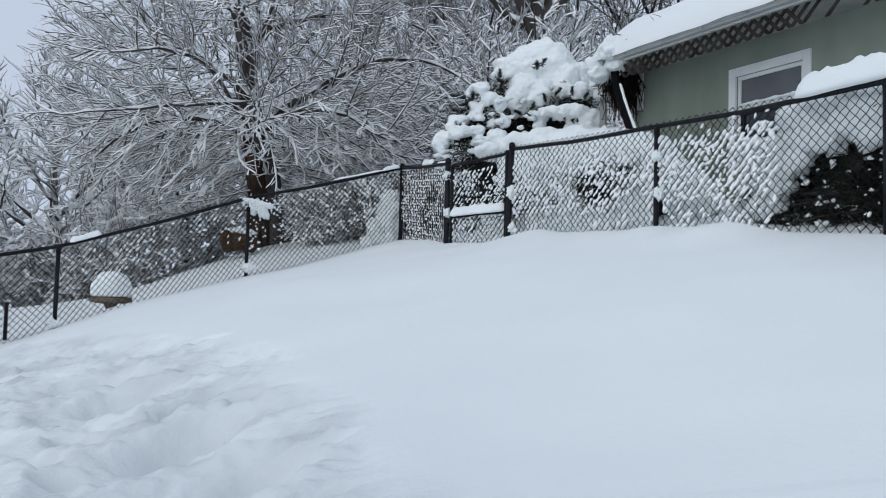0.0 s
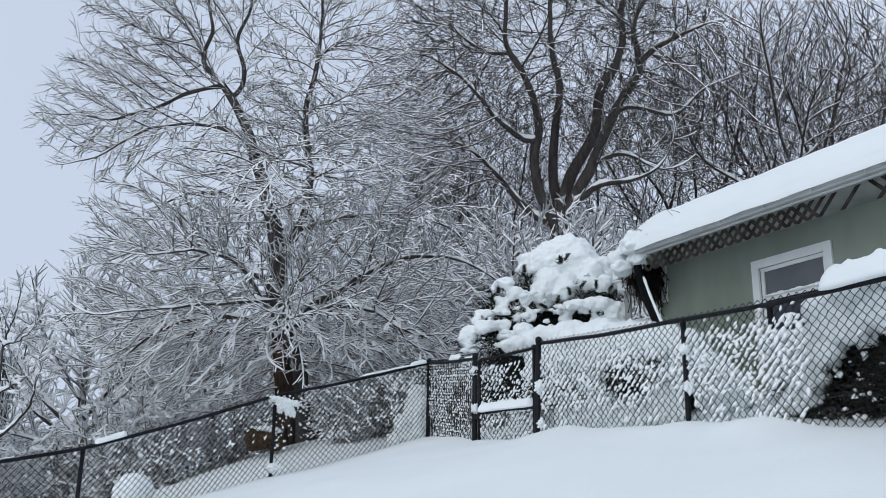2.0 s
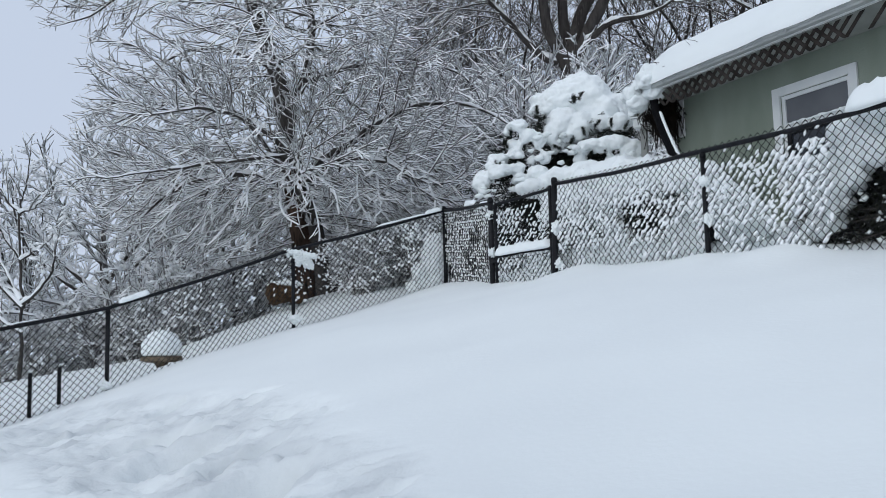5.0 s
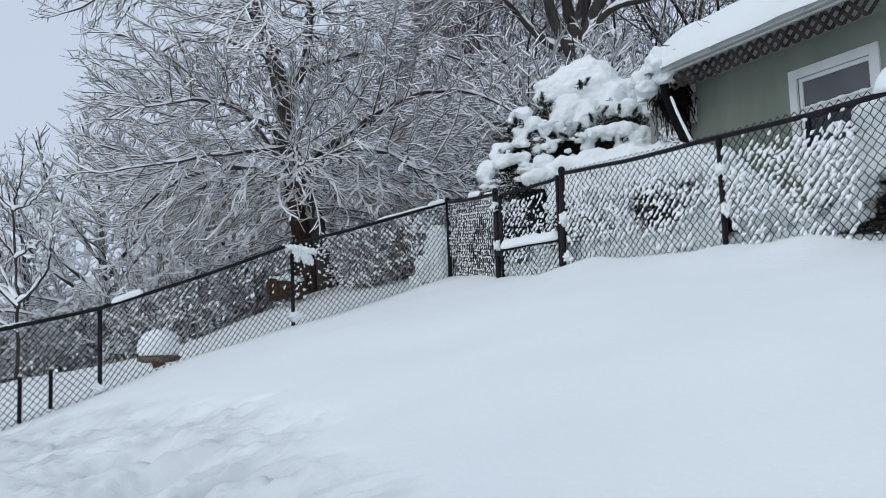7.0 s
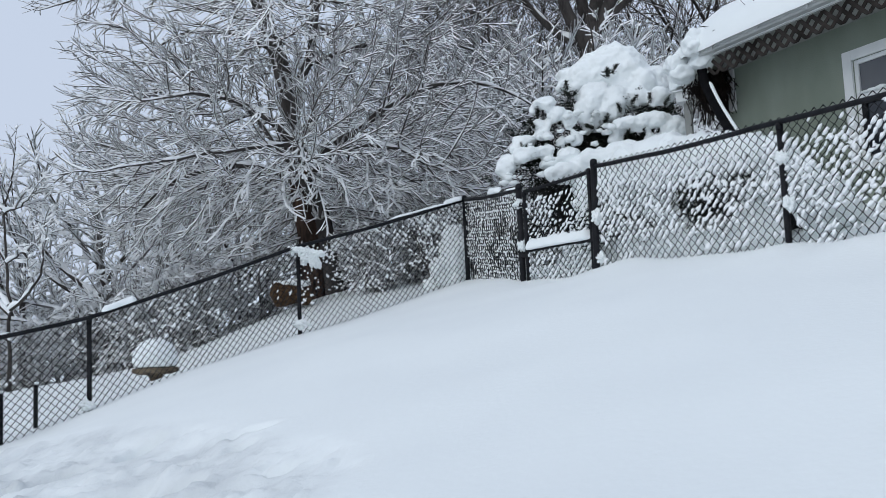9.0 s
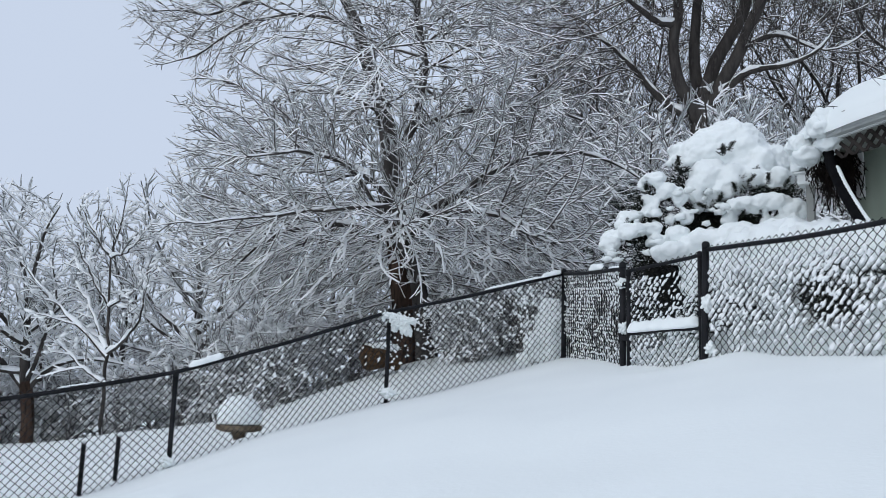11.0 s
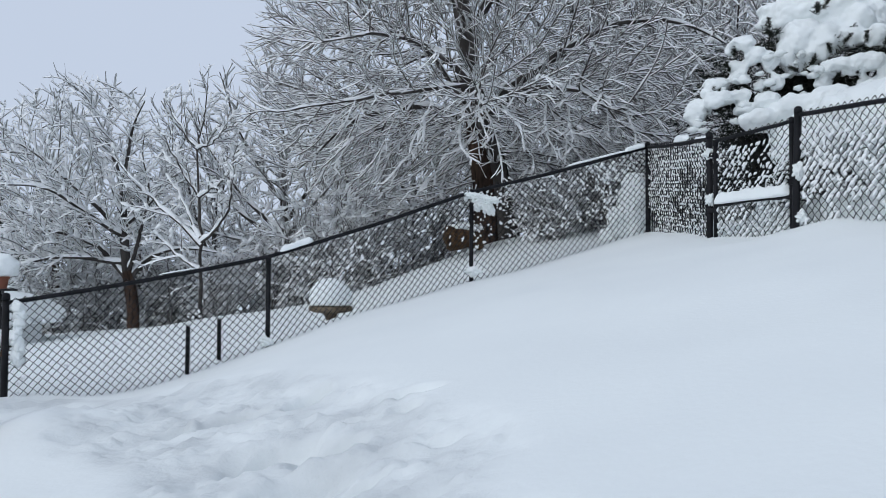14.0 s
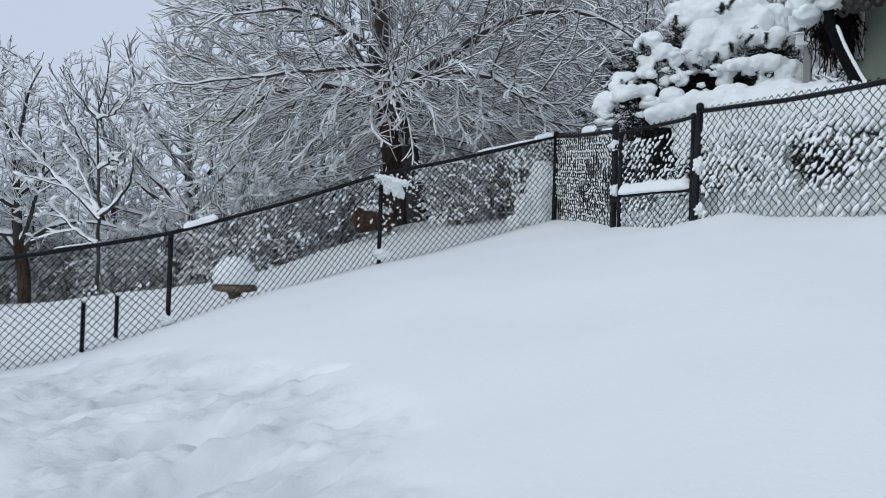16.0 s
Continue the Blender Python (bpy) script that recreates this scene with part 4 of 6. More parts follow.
for i in range(150):
    a, h = rng.uniform(0, 6.28), rng.uniform(0, 1)
    r = (1.15 * (1 - h) ** 0.7 + 0.1) * math.sqrt(rng.uniform(0.3, 1))
    cs.append((0.2 + r * math.cos(a), 0.6 * r * math.sin(a), 0.6 + 1.35 * h))
for i in range(70):
    cs.append((rng.uniform(-0.9, 1.1), rng.uniform(-0.7, -0.3), rng.uniform(0.9, 2.05)))
cs += [(-0.12, -0.5, 1.9), (-0.22, -0.42, 2.1), (-0.28, -0.4, 2.2), (0.62, -0.5, 2.04), (0.85, -0.5, 2.03), (0.95, -0.45, 2.06)] * 2
for i in range(60):
    s = rng.uniform(0.02, 0.055)
    x = rng.uniform(-1.15, 0.25)
    caps.append((x, -0.72 + rng.uniform(-0.1, 0.1), rng.uniform(1.2, 1.35 + 0.75 * step(-1.2, -0.5, x)), s * 1.3, s, s * 0.8, 0.7))
snowy_bush(bush, cs, 0.10, caps, 60000, 0.05, lambda p: p[1] > -0.60 and (p[2] < 1.95 or p[0] < -0.2 or (p[0] > 0.4 and p[2] < 2.12)))
V, Q = needles(np.array([(0.22, -0.62, 2.52), (0.24, -0.62, 2.56), (0.6, -0.56, 2.30), (0.02, -0.62, 2.04), (0.45, -0.62, 2.2), (0.8, -0.52, 2.26), (-0.2, -0.6, 2.32)]), 0.016, 260, 0.045)
part_mesh("needles", mesh_from("needles", V, Q, mats=[NEEDLE], smooth=False), bush, "dark sprigs showing in a notch of the snow", kind="stuff")


def snow_mass(name, lobes, parent, fine=0.02, label=""):
    """Lobes of snow (x, y, z, three radii) run together into one soft heap."""
    bm = bmesh.new()
    for k, (x, y, z, sx, sy, sz) in enumerate(lobes):
        lump(bm, x, y, z, sx, sy, sz, 0.16, 3, k * 1.7, freq=1.8)
    ob = part(name, bm, SNOW, parent, label, smooth=True)
    m = ob.modifiers.new("run_together", "REMESH")
    m.mode, m.voxel_size, m.use_smooth_shade = "VOXEL", fine, True
    m = ob.modifiers.new("settle", "SMOOTH")
    m.factor, m.iterations = 0.5, 5
    for size, strength in ((0.16, 0.10), (0.05, 0.035)):
        m = ob.modifiers.new("crumble", "DISPLACE")
        m.texture = bpy.data.textures.new("clumps", "CLOUDS")
        m.texture.noise_scale, m.texture.noise_depth, m.strength, m.mid_level = size, 2, strength, 0.5
    return ob


def with_crumbs(lobes, y, share, low=-0.2, grow_by=1.0):
    """Lobes given as (x, z, width, height), each with smaller lobes hanging from its rim."""
    out = []
    for x, z, w, h in lobes:
        w, h = w * grow_by, h * grow_by
        yy = y + rng.uniform(-0.06, 0.06)
        out.append((x, yy, z, w, min(w, 0.42) * 0.9, h))
        for k in range(int(share * (1 + w * 6))):
            a = rng.uniform(math.pi * (1 - low) , math.pi * (2 + low))
            f = rng.uniform(0.22, 0.42)
            out.append((x + 0.85 * w * math.cos(a), yy - rng.uniform(0.2, 0.6) * min(w, 0.4), z + 0.8 * h * math.sin(a), w * f * 0.9 + 0.02, w * f * 0.8 + 0.02, h * f + 0.03))
    return out


# dark feathery sprigs standing out of the rims of the snow
SC = []
for x, z in ((-0.28, 2.36), (-0.24, 2.28), (0.02, 1.84), (0.16, 1.90), (0.36, 2.02), (0.50, 2.12), (0.72, 2.12), (0.9, 2.06), (-0.5, 2.10), (-0.66, 2.08), (-0.4, 1.94), (-0.72, 1.90), (-0.78, 1.66), (-0.9, 1.62), (-0.5, 1.68), (-0.66, 1.5), (-0.98, 1.36), (-0.86, 1.44), (0.24, 2.50), (0.3, 2.54), (0.40, 1.70), (0.62, 1.68), (-1.1, 1.30), (-0.42, 1.40)):
    d = np.array([rng.normal(0, 0.4), -0.35, rng.uniform(0.2, 1.0)])
    SC += [np.array([x, -0.66 + rng.uniform(-0.06, 0.03), z]) + d / np.linalg.norm(d) * 0.012 * k for k in range(10)]
V, Q = needles(np.array(SC), 0.007, 5200, 0.028)
part_mesh("sprig", mesh_from("sprig", V, Q, mats=[NEEDLE], smooth=False), bush, "dark sprigs poking out of the snow", kind="stuff")
HEAP = [(0.32, 2.66, 0.50, 0.40), (-0.02, 2.62, 0.34, 0.27), (0.72, 2.46, 0.35, 0.30), (-0.26, 2.72, 0.18, 0.09), (-0.30, 2.58, 0.14, 0.09), (0.42, 2.36, 0.36, 0.2), (0.92, 2.28, 0.15, 0.2)]
snow_mass("snow_cap", with_crumbs(HEAP, -0.06, 1.6) + with_crumbs([(0.04, 2.20, 0.24, 0.28), (-0.10, 2.08, 0.12, 0.17), (0.30, 2.20, 0.22, 0.20), (0.0, 1.94, 0.11, 0.12), (0.20, 2.02, 0.11, 0.10), (0.56, 2.26, 0.18, 0.13), (0.86, 2.2, 0.16, 0.14)], -0.52, 1.0), bush, 0.022, "huge rounded heap of snow")
snow_mass("snow_cap", with_crumbs([(0.45, 1.86, 0.20, 0.09), (0.74, 1.88, 0.24, 0.10), (1.0, 1.80, 0.17, 0.10), (0.30, 1.74, 0.10, 0.13), (0.95, 1.68, 0.18, 0.09), (0.68, 1.67, 0.08, 0.09)], -0.62, 1.0), bush, 0.02)
snow_mass("snow_cap", with_crumbs([(-0.58, 2.20, 0.15, 0.07), (-0.70, 2.17, 0.08, 0.06), (-0.42, 2.06, 0.13, 0.08), (-0.62, 1.97, 0.11, 0.07), (-0.28, 1.97, 0.09, 0.09), (-0.85, 1.76, 0.14, 0.08), (-0.62, 1.82, 0.10, 0.06), (-0.95, 1.66, 0.08, 0.07), (-0.20, 1.75, 0.08, 0.09), (-0.38, 1.72, 0.08, 0.07)], -0.64, 0.9, grow_by=1.10), bush, 0.02)
snow_mass("snow_cap", with_crumbs([(-1.05, 1.48, 0.14, 0.10), (-0.82, 1.58, 0.19, 0.08), (-0.60, 1.60, 0.12, 0.06), (-0.55, 1.44, 0.13, 0.07), (-1.13, 1.40, 0.08, 0.08), (-0.30, 1.50, 0.13, 0.09)], -0.72, 0.9, grow_by=1.10), bush, 0.02)
snow_mass("snow_cap", with_crumbs([(0.0, 1.36, 0.28, 0.18), (0.40, 1.40, 0.34, 0.19), (0.85, 1.44, 0.40, 0.19), (1.30, 1.42, 0.28, 0.19), (-0.34, 1.26, 0.26, 0.12), (0.2, 1.05, 0.5, 0.25), (0.9, 1.1, 0.55, 0.28)], -0.88, 0.7), bush, 0.024)

# low shrubs behind the fence, drifted over
U = np.array([0.6, -0.8])
N = np.array([-0.8, -0.6])


def at_fence(u, n):
    p = u * U + n * N
    return float(p[0]), float(p[1])


shrub = thing("snowed_over_shrubs", *at_fence(-6.9, -7.75), 1.0, HRZ, label="low shrubs buried in drifted snow behind the fence", category="shrub")
cs, caps = [], []
for i in range(60):
    cs.append((rng.choice([-1.2, -0.45, 0.35, 0.75]) + rng.normal(0, 0.13), rng.uniform(-0.46, -0.2), rng.uniform(0.3, 0.62)))
for i in range(40):
    x = -1.7 + 2.75 * i / 39
    top = 1.28 - 0.30 * step(-0.4, 0.5, x) - 0.35 * step(0.4, 1.05, x) + 0.05 * math.sin(5 * x)
    caps.append((x, 0.2 + rng.uniform(-0.08, 0.08), top - 0.26, 0.26, 0.30, 0.28, 0.45))
    caps.append((x + rng.uniform(-0.1, 0.1), -0.02 + rng.uniform(-0.1, 0.1), top - 0.48, 0.21, 0.22, 0.2, 0.5))
    caps.append((x + rng.uniform(-0.1, 0.1), -0.30 + rng.uniform(-0.06, 0.06), 0.14 + rng.uniform(-0.08, 0.1), 0.26, 0.2, 0.22, 0.45))
    caps.append((x + rng.uniform(-0.1, 0.1), -0.16 + rng.uniform(-0.08, 0.06), 0.46 + rng.uniform(-0.1, 0.1), 0.21, 0.2, 0.2, 0.5))
for i in range(80):
    s = rng.uniform(0.03, 0.09)
    caps.append((rng.uniform(-1.5, 1.1), -0.30 + rng.uniform(-0.1, 0.08), rng.uniform(0.25, 0.8), s * 1.4, s, s, 0.5))
snowy_bush(shrub, cs, 0.07, caps, 5000, 0.06)

hedge = thing("yew_hedge", *at_fence(-3.2, -7.75), 0.85, HRZ, label="dark yew hedge with snow over its top against the fence", category="hedge")
cs, caps = [], []
for i in range(320):
    x = rng.uniform(-1.45, 1.6)
    top = 0.34 + 0.52 * step(-1.5, -1.0, x)
    cs.append((x, rng.uniform(-0.40, 0.2), rng.uniform(0.0, top)))
for i in range(44):
    x = -1.5 + 3.15 * i / 43
    top = 0.72 + 0.34 * step(-1.55, -1.0, x)
    caps.append((x, 0.12 + rng.uniform(-0.06, 0.06), top - 0.12, 0.15, 0.26, 0.14, 0.6))
    caps.append((x, -0.06 + rng.uniform(-0.06, 0.06), top - 0.16 + rng.uniform(-0.06, 0.06), 0.11, 0.11, 0.10, 0.7))
    if x < -1.2:
        caps.append((x - 0.12, -0.05, 0.35 + rng.uniform(-0.25, 0.25), 0.16, 0.2, 0.2, 0.5))
    caps.append((-2.0 + 0.65 * i / 43, 0.05 + rng.uniform(-0.1, 0.15), 0.02 + rng.uniform(-0.08, 0.10), 0.21, 0.26, 0.22, 0.4))
for i in range(330):
    x = rng.uniform(-1.55, 1.6)
    low = 0.10 + 0.60 * step(-1.45, -0.75, x)
    s = rng.uniform(0.04, 0.11)
    z = rng.uniform(low, 1.0)
    caps.append((x, -0.45 + 0.24 * (z - low) + rng.uniform(-0.05, 0.08), z, s * rng.uniform(1.0, 1.5), s, s * 1.05, 0.6))
for i in range(150):
    s = rng.uniform(0.007, 0.03) ** 1.1
    caps.append((rng.uniform(-1.4, 1.6), rng.uniform(-0.48, -0.40), rng.uniform(0.0, 0.66), s * rng.uniform(0.8, 1.8), s, s * rng.uniform(0.6, 1.2), 1.2))
snowy_bush(hedge, cs, 0.065, caps, 62000, 0.045, lambda p: p[2] < 0.86 + 0.30 * noise.noise(Vector((p[0] * 5, p[1] * 5, 2))))


# ---- trees ----
def clumps_on(P, count, low=0.014, high=0.034):
    """Sausages of snow left on branches: longer than wide, lying along them."""
    i, j = rng.integers(0, len(P), count), rng.integers(0, P.shape[1] - 1, count)
    d = P[i, j + 1] - P[i, j]
    d[:, 2] *= 0.6
    d /= np.linalg.norm(d, axis=1, keepdims=True) + 1e-9
    side = np.cross(d, np.array([0.1, 0, 1.0]))
    side /= np.linalg.norm(side, axis=1, keepdims=True) + 1e-9
    k = rng.uniform(low, high, count)
    sizes = np.stack([k * rng.uniform(1.5, 3.2, count), k, k * rng.uniform(0.7, 1.1, count)], 1)
    C = P[i, j] + (P[i, j + 1] - P[i, j]) * rng.random((count, 1)) + np.stack([0 * k, 0 * k, k * 0.6], 1)
    return blobs(C, sizes, np.stack([d, side, np.cross(side, d)], 1), jitter=0.25)


def tree(name, x, y, z, label, limbs, levels, bark, twig, snow_extra, keep, group="", cat="tree", limb_sides=8, fade=0.0, limb_bark=None, stems=False, fat=2.3, limb_snow=1.0):
    """A bare tree: limbs given as (points, radii, bend), then levels of side branches; snow lies along it all."""
    ob = thing(name, x, y, z, label=label, category=cat, group=group)
    arms = [smooth_limb(p, r, 14, w) for p, r, w in limbs]
    P, R = np.stack([a for a, _ in arms]), np.stack([b for _, b in arms])
    if stems:
        part_mesh("stem", mesh_from("stem", *tubes(P, R, limb_sides), mats=[bark]), ob, kind="stuff")
    else:
        for i in range(len(P)):
            part_mesh("limb" if i else "trunk", mesh_from("limb" if i else "trunk", *tubes(P[i:i + 1], R[i:i + 1], limb_sides), mats=[(limb_bark or bark) if i else bark]), ob)
    snow, twigs = [snow_on(P, R, snow_extra, 1.0, fade, fat) if stems else snow_load(P, R, snow_extra * limb_snow, fade)], []
    grown = (P[1:], R[1:])
    for kw in levels:
        kw = dict(kw)
        bare = kw.pop("bare", False)
        grown = sprout(*grown, **kw)
        twigs.append(tubes(*grown, 4 if len(grown[0]) < 100 else 3))
        if not bare:
            snow.append(snow_on(*grown, snow_extra, keep, fade, fat))
    part_mesh("crown", mesh_from("crown", *joined(twigs), mats=[twig]), ob, kind="stuff")
    part_mesh("snow_cover", mesh_from("snow_cover", *joined(snow), mats=[SNOW_TREE]), ob, "snow lying along the branches", kind="stuff")
    V, F = clumps_on(grown[0], 150, 0.02, 0.045)
    part_mesh("snow_clumps", mesh_from("snow_clumps", V, tris=F, mats=[SNOW_TREE]), ob, "clumps of snow along the branches", kind="stuff")
    return ob


def grow(seeds, targets, step=0.2, reach=1.5, kill=0.3, inertia=0.5, bias=(0, 0, 0), heart=None, outward=0.0, rounds=80):
    """Branches that grow from hand-set limbs towards a cloud of buds, each one taken as it is reached.
    Gives the nodes, each one's parent and the least radius that the set limbs ask for."""
    pos, par, rad, head = [], [], [], []
    for pts, radii, wig in seeds:
        n = max(3, int(np.linalg.norm(np.diff(np.array(pts, float), axis=0), axis=1).sum() / step) + 1)
        line, rr = smooth_limb(pts, radii, n, wig)
        last = int(np.argmin(np.linalg.norm(np.array(pos) - line[0], axis=1))) if pos else -1
        for i in range(0 if last < 0 else 1, n):
            d = line[i] - (pos[last] if last >= 0 else line[i] - np.array([0, 0, 1.0]))
            pos.append(line[i]), par.append(last), rad.append(rr[i]), head.append(d / (np.linalg.norm(d) + 1e-9))
            last = len(pos) - 1
    pos, par, rad, head = np.array(pos), list(par), list(rad), np.array(head)
    targets = np.asarray(targets)
    far = np.full(len(targets), 1e9)
    near = np.zeros(len(targets), int)
    for i in range(0, len(pos), 200):
        d = np.linalg.norm(targets[:, None] - pos[None, i:i + 200], axis=2)
        j = d.argmin(1)
        m = d[np.arange(len(d)), j]
        up = m < far
        far[up], near[up] = m[up], j[up] + i
    kids, last_kid = np.zeros(len(pos), int), np.full((len(pos), 3), 1e6)
    for turn in range(rounds):
        live = (far > kill) & (far < reach)
        if live.sum() < 5:
            break
        u = targets[live] - pos[near[live]]
        u /= np.linalg.norm(u, axis=1, keepdims=True)
        if heart is not None:
            away = pos[:, None] - np.array(heart, float).reshape(1, -1, 3)
            gap = np.linalg.norm(away, axis=2)
            away = away[np.arange(len(pos)), gap.argmin(1)] / (gap.min(1)[:, None] + 0.2)
            fit = (u * away[near[live]]).sum(1) > -0.15
            live[np.nonzero(live)[0][~fit]] = False
            u = u[fit]
            if len(u) < 5:
                break
        ids, inv = np.unique(near[live], return_inverse=True)
        d = np.zeros((len(ids), 3))
        np.add.at(d, inv, u)
        d /= np.linalg.norm(d, axis=1, keepdims=True) + 1e-9
        d += inertia * head[ids] + np.array(bias) + rng.normal(0, 0.08, d.shape)
        if heart is not None:
            d += outward * away[ids]
        d /= np.linalg.norm(d, axis=1, keepdims=True) + 1e-9
        tip = pos[ids] + step * d
        ok = (kids[ids] < 3) & (np.linalg.norm(tip - last_kid[ids], axis=1) > 0.5 * step)
        stuck = np.isin(near, ids[~ok]) & live
        far[stuck] = 0.0
        if not ok.any():
            continue
        n = len(pos)
        kids[ids[ok]] += 1
        last_kid[ids[ok]] = tip[ok]
        pos, head = np.concatenate([pos, tip[ok]]), np.concatenate([head, d[ok]])
        kids, last_kid = np.concatenate([kids, np.zeros(ok.sum(), int)]), np.concatenate([last_kid, np.full((ok.sum(), 3), 1e6)])
        par += [int(i) for i in ids[ok]]
        rad += [0.0] * int(ok.sum())
        left = np.nonzero(far > kill)[0]
        for i in range(n, len(pos), 150):
            q = np.linalg.norm(targets[left, None] - pos[None, i:i + 150], axis=2)
            j = q.argmin(1)
            m = q[np.arange(len(q)), j]
            up = m < far[left]
            far[left[up]], near[left[up]] = m[up], j[up] + i
    return pos, np.array(par), np.array(rad)


def runs_of(pos, par, rad, tip=0.0035, power=2.35, most=9.0):
    """Thickens the branches from their tips inwards and parts them into runs: lists of nodes and radii."""
    n = len(pos)
    area = np.zeros(n)
    r = np.zeros(n)
    best = np.full(n, -1)
    for i in range(n - 1, -1, -1):
        r[i] = min(most, max(rad[i], tip, area[i] ** (1 / power)))
        p = par[i]
        if p >= 0:
            area[p] += r[i] ** power
            if best[p] < 0 or r[i] > r[best[p]]:
                best[p] = i
    q = pos.copy()
    for turn in range(2):
        m = (par >= 0) & (best >= 0)
        q2 = q.copy()
        q2[m] = 0.5 * q[m] + 0.25 * (q[par[m]] + q[best[m]])
        q = q2
    out = []
    for i in range(n):
        if par[i] >= 0 and best[par[i]] == i:
            continue
        run, rr = ([q[par[i]]], [r[i]]) if par[i] >= 0 else ([], [])
        j = i
        while j >= 0:
            run.append(q[j]), rr.append(r[j])
            j = best[j]
        if len(run) > 1:
            out.append((np.array(run), np.array(rr)))
    return out


def even(runs):
    """Runs resampled in batches of equal count, ready for tubes()."""
    for lo, hi, k in ((2, 3, 3), (4, 6, 5), (7, 12, 9), (13, 999, 18)):
        batch = [(p, r) for p, r in runs if lo <= len(p) <= hi]
        if batch:
            P, R = [], []
            for p, r in batch:
                s, u = np.linspace(0, 1, len(p)), np.linspace(0, 1, k)
                P.append(np.stack([np.interp(u, s, p[:, c]) for c in range(3)], 1))
                R.append(np.interp(u, s, r))
            yield np.array(P), np.array(R)


def grown_tree(name, x, y, z, label, seeds, targets, twigs, bark, twig_bark, snow_extra, group="", limb_bark=None, limb_r=0.035, tip=0.0035, fade=0.0, fat=2.3, limb_snow=1.0, keep=1.0, bare_twigs=False, power=2.35, trunk_top=0.0, clumps=0, **growth):
    """A bare tree: set limbs, branches grown through its crown, twigs on them, and snow lying along it all."""
    ob = thing(name, x, y, z, label=label, category="tree", group=group)
    runs = runs_of(*grow(seeds, targets, **growth), tip=tip, power=power)
    thick_runs = [run for run in runs if run[1][0] >= limb_r]
    if trunk_top:
        p, r = thick_runs[0]
        c = int(np.argmax(p[:, 2] > trunk_top))
        thick_runs = [(p[:c + 1], r[:c + 1]), (p[c:], r[c:])] + thick_runs[1:]
    snow, fine = [], []
    for i, (p, r) in enumerate(thick_runs):
        P, R = p[None], r[None]
        part_mesh("limb" if i else "trunk", mesh_from("limb" if i else "trunk", *tubes(P, R, 10 if i else 14), mats=[(limb_bark or bark) if i else bark]), ob)
        snow.append(snow_load(P, R, snow_extra * limb_snow, fade))
    for P, R in even([run for run in runs if run[1][0] < limb_r]):
        fine.append(tubes(P, R, 4 if P.shape[1] > 9 else 3))
        snow.append(snow_on(P, R, snow_extra, keep, fade, fat))
        G = (P, R)
        for kw in twigs:
            kw = dict(kw)
            per = kw.pop("per_metre")
            size = np.linalg.norm(np.diff(G[0], axis=1), axis=2).sum(1).mean()
            G = sprout(*G, count=max(1, int(round(per * size))), **kw)
            fine.append(tubes(*G, 3))
            if not bare_twigs:
                snow.append(snow_on(*G, snow_extra * 0.8, keep, fade, fat))
    part_mesh("crown", mesh_from("crown", *joined(fine), mats=[twig_bark]), ob, kind="stuff")
    part_mesh("snow_cover", mesh_from("snow_cover", *joined(snow), mats=[SNOW_TREE]), ob, "snow lying along the branches", kind="stuff")
    if clumps:
        longest = list(even([run for run in runs if run[1][0] < limb_r]))
        V, F = clumps_on(np.concatenate([G[0][:, :3] for G in longest]), clumps, *((0.012, 0.024) if clumps > 2000 else (0.016, 0.036)))
        part_mesh("snow_clumps", mesh_from("snow_clumps", V, tris=F, mats=[SNOW_TREE]), ob, "clumps of snow along the branches", kind="stuff")
    return ob


def cloud_in(count, centre, size, inner=0.2, low=-9.0):
    """Buds in an uneven ellipsoid, denser towards its skin."""
    d = rng.normal(size=(count, 3))
    d /= np.linalg.norm(d, axis=1, keepdims=True)
    r = (inner + (1 - inner) * rng.random(count)) ** (1 / 2.2)
    r *= np.array([1 + 0.22 * noise.noise(Vector(v) * 2.3 + Vector(centre)) for v in d])
    p = np.array(centre) + d * r[:, None] * np.array(size)
    return p[p[:, 2] > low]


def plane_limb(pts, y0, y1):
    """Limb points from (across, up) pairs, drifting from y0 to y1."""
    return [(a, y0 + (y1 - y0) * i / (len(pts) - 1), b) for i, (a, b) in enumerate(pts)]


# the big spreading tree behind the fence
OX, OY, OZ = -3.7, 16.0, 1.2


def rel(pts, y0, y1):
    return plane_limb([(a - OX, b - OZ) for a, b in pts], y0, y1)


